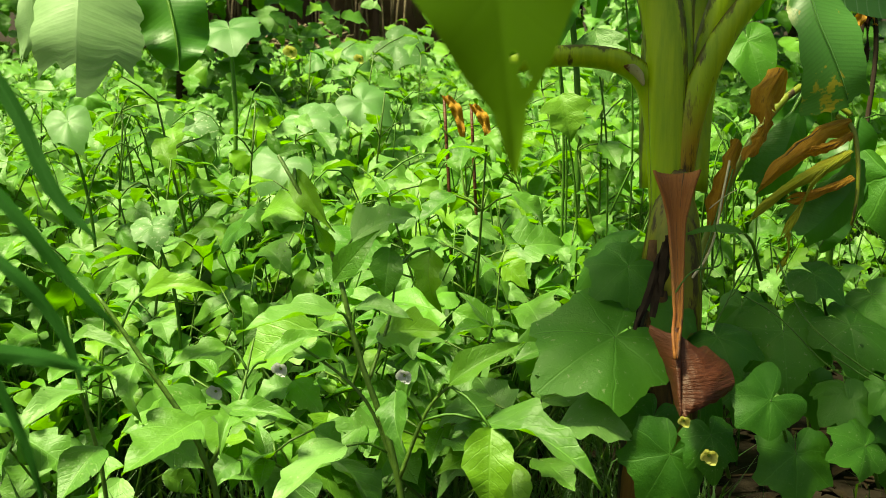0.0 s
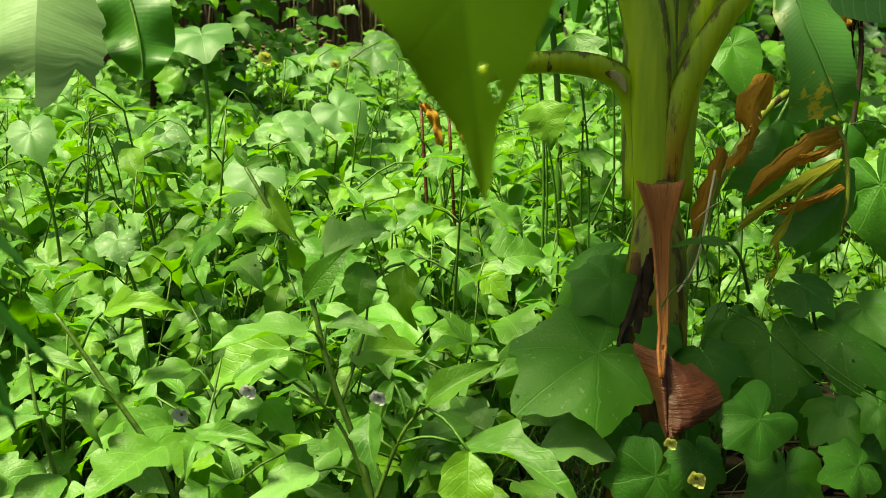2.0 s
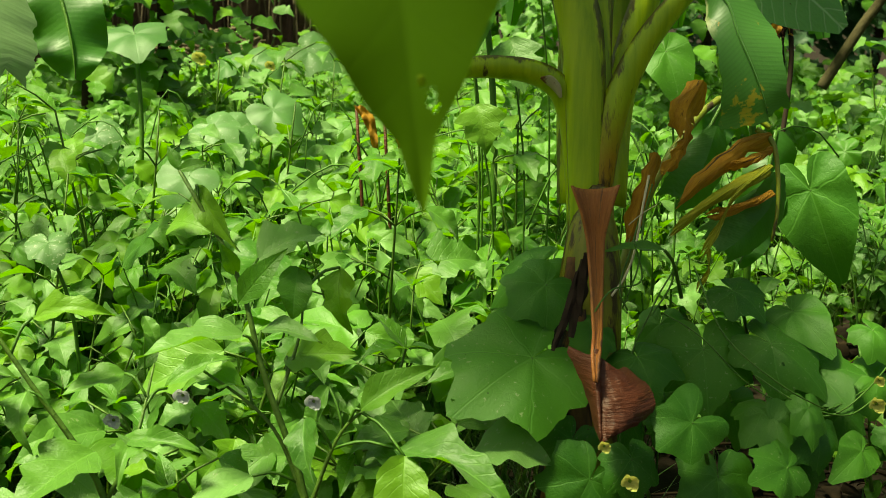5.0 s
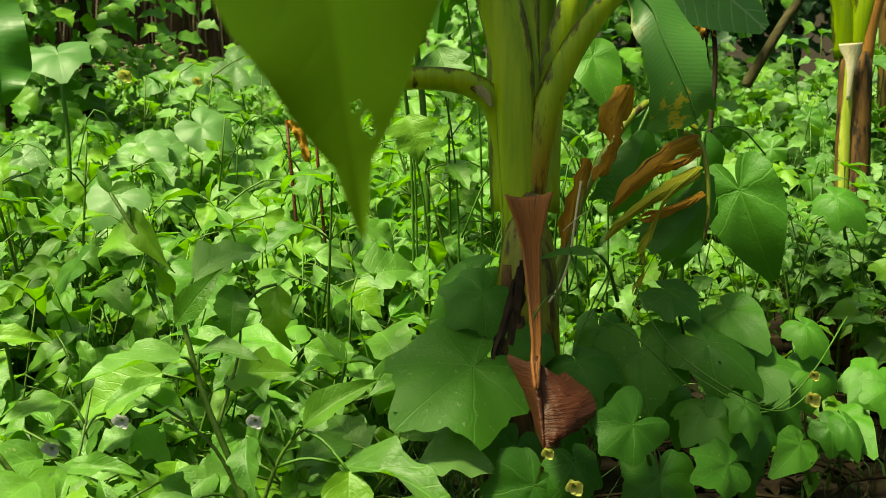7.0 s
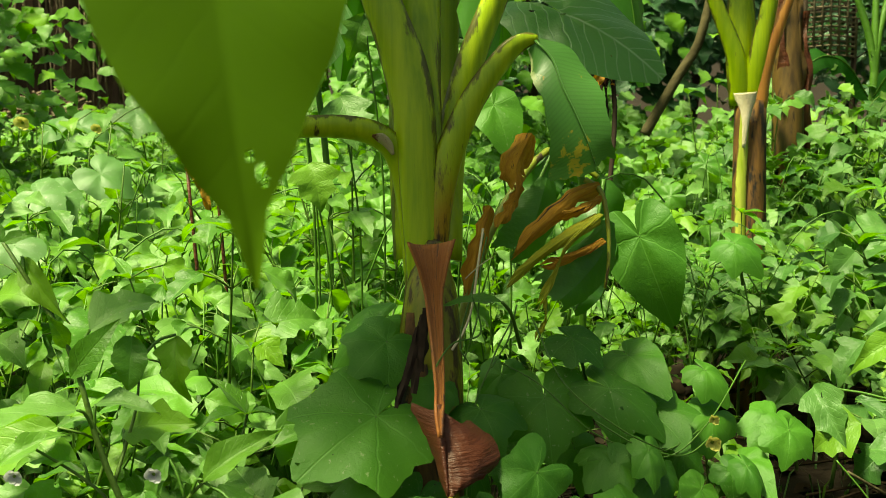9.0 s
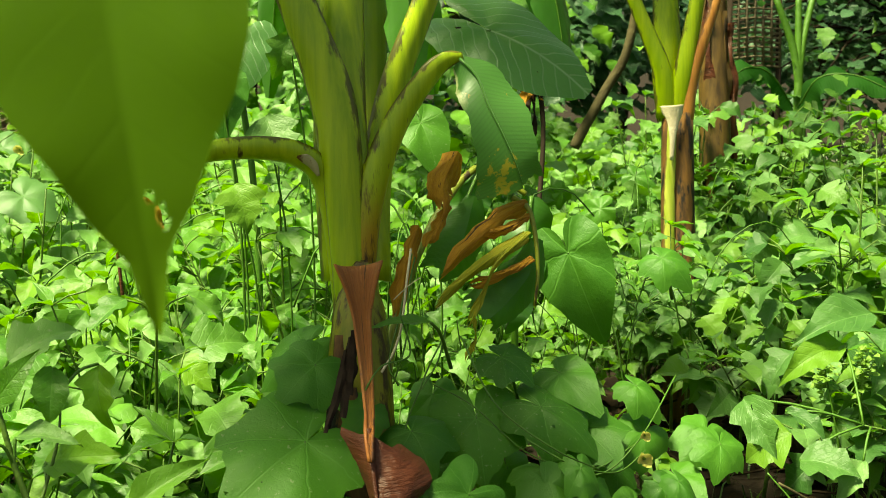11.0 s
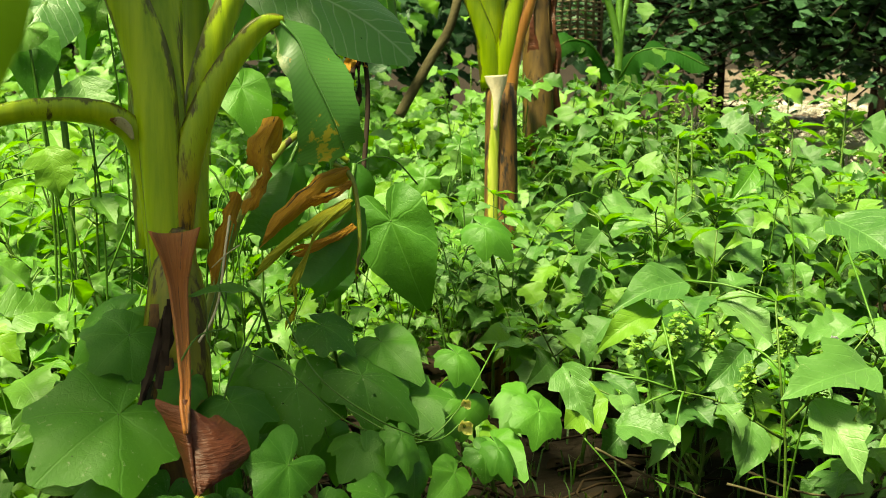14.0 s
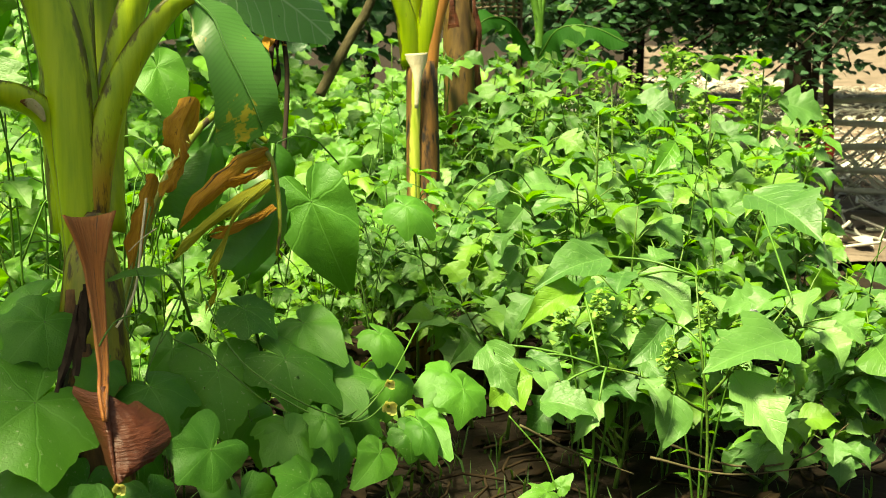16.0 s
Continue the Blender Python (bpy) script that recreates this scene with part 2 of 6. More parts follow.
YARD = plain_material("dry litter yard", (0.070, 0.048, 0.035), (0.203, 0.156, 0.125), 0.95, 3, bump=0.9)
BAMBOO = plain_material("weathered bamboo", (0.359, 0.328, 0.273), (0.593, 0.554, 0.484), 0.7, 8, bump=0.4)
THATCH = plain_material("dry thatch and shaded wicker", (0.078, 0.058, 0.039), (0.203, 0.156, 0.109), 0.9, 14, bump=0.8)
WALL = plain_material("weathered mud wall", (0.035, 0.022, 0.016), (0.101, 0.066, 0.047), 0.9, 4, bump=0.8)
WHITE = plain_material("white petal", (0.484, 0.468, 0.515), (0.640, 0.624, 0.663), 0.6, 20, thin=0.3)
YELLOW = plain_material("yellow petal", (0.546, 0.515, 0.094), (0.671, 0.655, 0.250), 0.6, 20, thin=0.3)
BUD = plain_material("green bud", (0.187, 0.343, 0.047), (0.328, 0.484, 0.117), 0.6, 30, thin=0.5)
CUT = plain_material("pale cut sheath", (0.484, 0.390, 0.250), (0.640, 0.562, 0.421), 0.6, 20)
SCAR = plain_material("dry sheath scar", (0.281, 0.257, 0.125), (0.437, 0.390, 0.234), 0.8, 25, spot=(0.125, 0.066, 0.023), spot_at=0.52)
RED = plain_material("red cord", (0.234, 0.016, 0.012), (0.351, 0.031, 0.023), 0.6, 20)
LITTER = plain_material("fallen leaf", (0.008, 0.005, 0.003), (0.040, 0.024, 0.012), 0.8, 9)


def banana_skin(name, green, lime, brown, brown_at, aged=None, rough=0.4):
    n = Nodes(name)
    tc = n.add("TexCoord").outputs["Object"]
    fib = n.noise(n.add("VectorMath", [tc, (60, 60, 1.2)], operation='MULTIPLY').outputs[0], 1.0, 3)
    big = n.noise(n.add("VectorMath", [tc, (14, 14, 3)], operation='MULTIPLY').outputs[0], 1.0, 4, 0.65)
    drip = n.noise(n.add("VectorMath", [tc, (45, 45, 9)], operation='MULTIPLY').outputs[0], 1.0, 5, 0.7)
    col = n.mix(n.step(fib, 0.3, 0.7), green, lime)
    col = n.mix(n.math('MULTIPLY', n.step(big, 0.45, 0.75), 0.5), col, lime)
    col = n.mix(n.step(n.math('ADD', n.math('MULTIPLY', big, 0.6), n.math('MULTIPLY', drip, 0.4)), brown_at, brown_at + 0.05), col, brown)
    uv = n.add("SeparateXYZ", [n.add("TexCoord").outputs["UV"]])
    if aged:
        age = n.step(n.math('ADD', uv.outputs[1], n.math('MULTIPLY', big, 0.35)), 0.60, 0.40)
        col = n.mix(age, col, n.mix(n.step(drip, 0.53, 0.60), aged, brown))
    edge = n.math('ABSOLUTE', n.math('SUBTRACT', uv.outputs[0], 0.5))
    rim = n.math('MULTIPLY', n.step(n.math('ADD', edge, n.math('MULTIPLY', drip, 0.8)), 0.765, 0.86), 0.85)
    col = n.mix(rim, col, brown)
    bmp = n.add("Bump", {"Strength": 0.35, "Distance": 0.004, "Height": n.math('ADD', fib, drip)}).outputs[0]
    b = n.add("BsdfPrincipled", {"Base Color": col, "Roughness": rough, "Normal": bmp, "Specular IOR Level": 0.4})
    return n.out(b.outputs[0])


BANANA = banana_skin("banana skin", (0.179, 0.289, 0.008), (0.359, 0.452, 0.019), (0.051, 0.033, 0.008), 0.60)
BANANA_AGED = banana_skin("ageing banana skin", (0.179, 0.289, 0.008), (0.359, 0.452, 0.019), (0.055, 0.027, 0.006), 0.60, (0.328, 0.195, 0.012))
BANANA_OLD = banana_skin("old banana sheath", (0.117, 0.156, 0.011), (0.218, 0.234, 0.023), (0.039, 0.022, 0.008), 0.57)
BANANA_SPOT = banana_skin("spotted banana sheath", (0.105, 0.135, 0.009), (0.230, 0.205, 0.014), (0.045, 0.020, 0.006), 0.52)
BANANA_STRIPE = banana_skin("yellow-lime sheath edge", (0.281, 0.359, 0.031), (0.468, 0.484, 0.094), (0.094, 0.047, 0.016), 0.66)
BANANA_BROWN = banana_skin("brown banana sheath", (0.040, 0.018, 0.006), (0.190, 0.085, 0.018), (0.010, 0.006, 0.004), 0.52, None, 0.75)
BANANA_RUST = banana_skin("rusty banana sheath", (0.035, 0.019, 0.006), (0.109, 0.061, 0.017), (0.016, 0.009, 0.005), 0.55)
BANANA_ORANGE = banana_skin("orange banana sheath", (0.234, 0.086, 0.016), (0.390, 0.172, 0.039), (0.078, 0.031, 0.012), 0.62)

UPW, FACE, FLAT, SIDE = (-0.1, -0.6, 0.8), (0, -1, 0.35), (0, -0.25, 1), (-0.5, -0.9, 0.4)

# ---- mesh tools ----


class Buf:
    """Gathers vertices, faces and leaf coordinates for one mesh."""

    def __init__(self):
        self.v, self.f, self.u, self.k = [], [], [], 0

    def add(self, v, f, u=None):
        v = np.asarray(v, float)
        self.v.append(v)
        self.u.append(np.full((len(v), 2), 0.5) if u is None else np.asarray(u, float))
        self.f += [tuple(i + self.k for i in q) for q in f]
        self.k += len(v)
        return self

    def put(self, leaf, m):
        v, f, u = leaf
        r = np.array(m.to_3x3())
        return self.add(v @ r.T + np.array(m.translation), f, u)

    def tube(self, pts, radii, seg=6, flat=1.0):
        p = np.asarray(pts, float)
        r = np.broadcast_to(np.asarray(radii, float), (len(p),))
        d = np.gradient(p, axis=0)
        d /= np.linalg.norm(d, axis=1)[:, None] + 1e-9
        ref = np.array([0.31, 0.95, 0.05]) if abs(d[0] @ np.array([0.31, 0.95, 0.05])) < 0.9 else np.array([0, 0.1, 1.0])
        v, f = [], []
        a = np.arange(seg) * 2 * math.pi / seg
        for i in range(len(p)):
            s = np.cross(d[i], ref)
            s /= np.linalg.norm(s)
            q = np.cross(s, d[i])
            v.append(p[i] + r[i] * (np.cos(a)[:, None] * s + flat * np.sin(a)[:, None] * q))
        for i in range(len(p) - 1):
            for j in range(seg):
                f.append((i * seg + j, i * seg + (j + 1) % seg, (i + 1) * seg + (j + 1) % seg, (i + 1) * seg + j))
        f.append(tuple(range(seg))[::-1])
        f.append(tuple((len(p) - 1) * seg + j for j in range(seg)))
        return self.add(np.concatenate(v), f)

    def mesh(self, name, mat, smooth=True):
        me = bpy.data.meshes.new(name)
        v = np.concatenate(self.v)
        me.from_pydata(v.tolist(), [], self.f)
        u = np.concatenate(self.u)
        lay = me.uv_layers.new(name="UVMap")
        idx = np.empty(len(me.loops), dtype=np.int32)
        me.loops.foreach_get("vertex_index", idx)
        lay.data.foreach_set("uv", u[idx].astype(np.float32).ravel())
        me.polygons.foreach_set("use_smooth", np.full(len(me.polygons), smooth))
        me.materials.append(mat)
        me.update()
        return me


def curve(pts, n=12):
    """A smooth line through a few points."""
    p = np.asarray(pts, float)
    if len(p) == 2:
        return p[0] + (p[1] - p[0]) * np.linspace(0, 1, n)[:, None]
    q = np.vstack([2 * p[0] - p[1], p, 2 * p[-1] - p[-2]])
    out = []
    for t in np.linspace(0, len(p) - 1 - 1e-6, n):
        i, s = int(t), t - int(t)
        a, b, c, d = q[i:i + 4]
        out.append(0.5 * (2 * b + (c - a) * s + (2 * a - 5 * b + 4 * c - d) * s * s + (3 * b - a - 3 * c + d) * s ** 3))
    return np.array(out)


def thing(name, at, label, category, group="", kind=""):
    e = new(name)
    e.empty_display_size = 0.1
    e.matrix_basis = Matrix.Translation(at)
    return tagged(e, label, category, group, kind)


def part(name, me, parent, m=None, label=""):
    """Links a mesh under a thing; m is its pose in the world."""
    ob = new(name, me)
    ob.parent = parent
    base = parent.matrix_basis if parent.parent is None else parent.parent.matrix_basis @ parent.matrix_basis
    ob.matrix_basis = base.inverted() @ (m if m is not None else Matrix.Identity(4))
    return tagged(ob, label)


def aim(base, tip, up, length=None, wide=1.0):
    """The pose of a unit leaf from its base towards tip, its upper face towards up."""
    b, y = Vector(base), Vector(tip) - Vector(base)
    n = length or y.length
    y.normalize()
    x = y.cross(Vector(up))
    if x.length < 1e-3:
        x = y.cross(Vector((0.3, 0.8, 0.5)))
    x.normalize()
    z = x.cross(y)
    return Matrix.Translation(b) @ Matrix((x, y, z)).transposed().to_4x4() @ Matrix.Diagonal((n * wide, n, n, 1))


def grid_leaf(width, rows, cols, droop, fold, wave, seed=0, lobes=0.0, nl=3, kind="ovate"):
    """A unit leaf along y with a folded, drooping, wavy blade; lobes notch its rim."""
    rg = np.random.RandomState(seed)
    ph = rg.uniform(0, 6.28, 4)
    js = np.linspace(-1, 1, cols)
    v, u = [], []
    ang, py, pz = 0.0, 0.0, 0.0
    for i in range(rows):
        y = i / (rows - 1)
        if kind == "ovate":
            w = width * (math.sin(math.pi * min(1, y ** 0.72 * 0.985 + 0.015)) ** 0.8 + 0.012)
        elif kind == "pointed":
            w = width * (np.interp(y, (0, 0.06, 0.2, 0.4, 0.6, 0.75, 0.85, 0.93, 1.0), (0.1, 0.6, 0.95, 1.0, 0.84, 0.56, 0.30, 0.13, 0.02)))
        elif kind == "blade":
            w = width * (min(1, (y + 0.02) * 6) ** 0.6 * max(0.02, 1 - y ** 5) ** 0.5)
        else:
            w = width * (math.sin(math.pi * min(1, 0.08 + y * 0.92)) ** 0.55 + 0.01)
        if i:
            ang = droop * y
            py += math.cos(ang) / (rows - 1)
            pz -= math.sin(ang) / (rows - 1)
        for j in js:
            lob = 1 - lobes * (0.5 + 0.5 * math.cos(nl * 2 * math.pi * y + ph[0] + (0.8 if j > 0 else 0)))
            x = w * j * (lob if abs(j) > 0.6 else 1)
            z = pz + fold * abs(x) + wave * abs(j) * math.sin(y * 9 + ph[1] + (2 if j > 0 else 0)) * 0.5 + wave * 0.3 * math.sin(5 * y + ph[2])
            v.append((x, py + 0.12 * abs(x) * (1 if kind == "ovate" else 0), z))
            u.append((x + 0.5, y))
    f = [(i * cols + j, i * cols + j + 1, (i + 1) * cols + j + 1, (i + 1) * cols + j) for i in range(rows - 1) for j in range(cols - 1)]
    return np.array(v), f, np.array(u)


def cut_leaf(keys, droop, fold, wave, seed=0, rows=9, cols=7, twist=0.0, deep=1.0):
    """A unit leaf along y: keys give its half-width from base to tip, with angular lobes that differ from side to side."""
    rg = np.random.RandomState(seed)
    ph = rg.uniform(0, 6.28, 4)
    inner = lambda y: np.interp(y, (0, 0.1, 0.35, 0.7, 1), (0.02, 0.17, 0.25, 0.13, 0))
    rim = {}
    for side in (-1, 1):
        slip, size = rg.uniform(-0.04, 0.04), rg.uniform(0.88, 1.08)
        rim[side] = ([k[0] + slip * math.sin(math.pi * k[0]) for k in keys], [size * max(0.0, inner(k[0]) + deep * (k[1] - inner(k[0]))) for k in keys])
    ys = sorted(set(np.round(np.concatenate([rim[-1][0], rim[1][0], np.linspace(0, 1, rows)]), 2)))
    v, u = [], []
    py, pz, last = 0.0, 0.0, 0.0
    for y in ys:
        a = droop * y ** 1.3
        py += math.cos(a) * (y - last)
        pz -= math.sin(a) * (y - last)
        last = y
        for j in np.linspace(-1, 1, cols):
            side = 1 if j > 0 else -1
            w = np.interp(y, *rim[side])
            x = j * (w if abs(j) > 0.7 else w * 0.5 + min(w, inner(y)) * 0.5)
            z = pz + fold * abs(x) - 0.9 * fold * x * x + wave * (abs(j) ** 2 * math.sin(y * 11 + ph[0] + 2.2 * side) + 0.45 * math.sin(6 * y + ph[1]) + 0.35 * abs(j) * math.sin(23 * y + ph[2] + side)) + twist * x * y
            v.append((x, py + 0.16 * abs(x), z))
            u.append((x + 0.5, y))
    n = len(ys)
    f = [(i * cols + j, i * cols + j + 1, (i + 1) * cols + j + 1, (i + 1) * cols + j) for i in range(n - 1) for j in range(cols - 1)]
    return np.array(v), f, np.array(u)


def fan_leaf(keys, seg, rings, cup, droop, pleat, seed=0, jag=0.0):
    """A unit leaf round its petiole: keys give its reach at angles from the tip to the notch behind."""
    rg = np.random.RandomState(seed)
    ph = rg.uniform(0, 6.28, 3)
    ka, kr = [radians(k[0]) for k in keys], [k[1] for k in keys]
    v, u, f = [(0, 0, 0)], [(0.5, 0)], []
    for k in range(1, rings + 1):
        s = k / rings
        for i in range(seg):
            a = -math.pi + (i + 0.5) * 2 * math.pi / seg
            r = np.interp(abs(a), ka, kr) * (1 + jag * rg.uniform(-1, 1) * (k == rings))
            x, y = math.sin(a) * r * s, math.cos(a) * r * s
            d = r * s
            z = cup * d - droop * d * d + pleat * d * math.cos(a * 5 + ph[0]) + pleat * 1.2 * d * d * math.sin(a * 3 + ph[1])
            v.append((x, y, z))
            u.append((x + 0.5, y))
    for i in range(seg - 1):
        f.append((0, 1 + i + 1, 1 + i))
        for k in range(rings - 1):
            b = 1 + k * seg
            f.append((b + i, b + i + 1, b + seg + i + 1, b + seg + i))
    return np.array(v), f, np.array(u)


def leaf_mesh(name, leaf, mat):
    return Buf().add(*leaf).mesh(name, mat)


GOURD_KEYS = [(0, 1.0), (5, 0.92), (14, 0.82), (25, 0.73), (34, 0.71), (46, 0.80), (56, 0.86), (62, 0.82), (74, 0.69), (88, 0.63), (100, 0.70), (110, 0.74), (120, 0.68), (140, 0.60), (158, 0.52), (172, 0.34), (180, 0.10)]
HEART_KEYS = [(0, 1.12), (5, 0.94), (13, 0.77), (28, 0.63), (50, 0.55), (80, 0.50), (110, 0.56), (135, 0.54), (158, 0.44), (172, 0.28), (180, 0.12)]
ANGLE_KEYS = [(0, 1.10), (5, 0.92), (14, 0.72), (28, 0.55), (42, 0.58), (56, 0.76), (61, 0.72), (76, 0.53), (98, 0.50), (118, 0.64), (124, 0.60), (150, 0.50), (170, 0.34), (180, 0.1)]
IVY_KEYS = [(0, 1.06), (6, 0.96), (20, 0.84), (36, 0.84), (48, 0.92), (56, 0.88), (72, 0.74), (95, 0.74), (115, 0.84), (132, 0.94), (142, 0.92), (154, 0.78), (164, 0.50), (173, 0.2), (180, 0.05)]
ROUND_KEYS = [(0, 0.98), (6, 0.86), (18, 0.72), (38, 0.64), (52, 0.68), (64, 0.62), (85, 0.56), (112, 0.62), (140, 0.58), (160, 0.46), (174, 0.25), (180, 0.1)]

EGG_KEYS = (
    [(0, 0.03), (0.05, 0.17), (0.14, 0.29), (0.24, 0.38), (0.28, 0.37), (0.37, 0.28), (0.45, 0.29), (0.54, 0.33), (0.58, 0.29), (0.66, 0.19), (0.74, 0.17), (0.80, 0.14), (0.9, 0.06), (1, 0)],
    [(0, 0.03), (0.06, 0.17), (0.18, 0.29), (0.30, 0.33), (0.42, 0.31), (0.55, 0.26), (0.70, 0.16), (0.85, 0.07), (1, 0)],
    [(0, 0.03), (0.06, 0.20), (0.16, 0.32), (0.30, 0.44), (0.34, 0.42), (0.42, 0.31), (0.52, 0.30), (0.62, 0.31), (0.66, 0.27), (0.76, 0.16), (0.88, 0.08), (1, 0)],
    [(0, 0.03), (0.05, 0.13), (0.16, 0.24), (0.22, 0.28), (0.28, 0.26), (0.36, 0.28), (0.44, 0.30), (0.50, 0.26), (0.60, 0.22), (0.70, 0.17), (0.84, 0.08), (1, 0)],
    [(0, 0.02), (0.06, 0.14), (0.16, 0.30), (0.22, 0.36), (0.26, 0.34), (0.34, 0.24), (0.44, 0.25), (0.50, 0.30), (0.54, 0.27), (0.64, 0.16), (0.78, 0.10), (1, 0)])
YOUNG_KEYS = [(0, 0.03), (0.10, 0.12), (0.28, 0.21), (0.45, 0.21), (0.65, 0.14), (0.85, 0.05), (1, 0)]
egg_shapes = [cut_leaf(EGG_KEYS[i], 0.35 + 0.28 * i, 0.34, 0.026 + 0.006 * i, i, 7, 7, 0.2 * (i - 2), 1.7) for i in range(5)]
left_shapes = [cut_leaf(EGG_KEYS[i], 0.30 + 0.28 * i, 0.36, 0.026 + 0.006 * i, 10 + i, 7, 7, 0.2 * (i - 2), (1.15, 0.9, 1.0, 0.8, 1.15)[i]) for i in range(5)]
egg_leaves = [leaf_mesh("eggplant_leaf", s, EGG) for s in left_shapes]
broad_leaves = [leaf_mesh("eggplant_leaf", s, EGG_BROAD) for s in egg_shapes]
young_leaves = [leaf_mesh("young_leaf", cut_leaf(YOUNG_KEYS, 0.3 + 0.4 * i, 0.40, 0.02, 20 + i, 7, 5), EGG_YOUNG) for i in range(3)]
gourd_leaves = [leaf_mesh("gourd_leaf", fan_leaf(GOURD_KEYS, 56, 6, 0.16, 0.42 + 0.12 * i, 0.05, 30 + i, 0.05), GOURD) for i in range(4)]
heart_shapes = [fan_leaf((HEART_KEYS, ANGLE_KEYS, HEART_KEYS, ANGLE_KEYS)[i], 30, 3, 0.16, 0.35 + 0.2 * i, 0.07, 40 + i, 0.05) for i in range(4)]
heart_leaves = [leaf_mesh("bean_leaf", s, HEART) for s in heart_shapes]
long_leaf = leaf_mesh("gourd_leaf", fan_leaf([(0, 1.05), (5, 0.92), (16, 0.76), (34, 0.62), (60, 0.52), (90, 0.46), (115, 0.46), (140, 0.42), (160, 0.32), (174, 0.16), (180, 0.06)], 48, 6, 0.14, 0.36, 0.06, 38, 0.02), GOURD)
ivy_leaf = leaf_mesh("gourd_leaf", fan_leaf(IVY_KEYS, 72, 6, 0.16, 0.34, 0.05, 37, 0.02), GOURD)
squash_leaves = [leaf_mesh("squash_leaf", fan_leaf(ROUND_KEYS, 48, 5, 0.20, 0.46, 0.045, 50 + i, 0.04), SQUASH) for i in range(3)]
far_shapes = [cut_leaf(EGG_KEYS[i], 0.4 + 0.28 * i, 0.34, 0.035, i, 4, 5, 0.0, 1.6) for i in range(5)]
gourd_small = [fan_leaf((ANGLE_KEYS, HEART_KEYS, ANGLE_KEYS)[i], 40, 4, 0.14, 0.5, 0.10, 60 + i, 0.04) for i in range(3)]
back_shapes = [far_shapes[0], gourd_small[2], far_shapes[2], far_shapes[3], far_shapes[1]]
gourd_far = [leaf_mesh("vine_leaf", s, HEART) for s in gourd_small]

# ---- ground and background ----


def ground():
    b = Buf()
    xs = np.concatenate([[-900, -60, -20], np.arange(-9, 10, 0.25), [20, 60, 900]])
    ys = np.concatenate([[-900, -60, -20, -8, -3], np.arange(0, 14, 0.25), [20, 60, 900]])
    v, f = [], []
    for y in ys:
        for x in xs:
            z = -0.03 + 0.06 * noise.noise(Vector((x * 0.9, y * 0.9, 0))) + 0.03 * noise.noise(Vector((x * 4, y * 4, 3))) if abs(x) < 15 and abs(y) < 18 else -0.03
            v.append((x, y, z))
    nx = len(xs)
    for j in range(len(ys) - 1):
        for i in range(nx - 1):
            f.append((j * nx + i, j * nx + i + 1, (j + 1) * nx + i + 1, (j + 1) * nx + i))
    ob = new("ground", b.add(v, f).mesh("ground", SOIL))
    return tagged(ob, "damp dark brown garden soil with debris", "ground", kind="structure")


ground()


def yard():
    """Bare litter-strewn ground beyond the fence."""
    xs, ys = np.concatenate([np.arange(3.2, 9, 0.2), np.arange(9, 30, 0.7)]), np.concatenate([np.arange(4.6, 11, 0.2), np.arange(11, 30, 0.7)])
    v, f = [], []
    for y in ys:
        for x in xs:
            v.append((x, y, 0.005 + 0.06 * noise.noise(Vector((x * 0.9, y * 0.9, 0))) + 0.03 * noise.noise(Vector((x * 4, y * 4, 3)))))
    nx = len(xs)
    for j in range(len(ys) - 1):
        for i in range(nx - 1):
            x, y = xs[i], ys[j]
            if x > 0.62 * y + 0.6 + 0.4 * noise.noise(Vector((x, y, 7))):
                f.append((j * nx + i, j * nx + i + 1, (j + 1) * nx + i + 1, (j + 1) * nx + i))
    tagged(new("yard", Buf().add(v, f).mesh("yard", YARD)), "pale dry litter-strewn yard beyond the fence", "yard", kind="structure")


yard()

# ---- eggplants ----


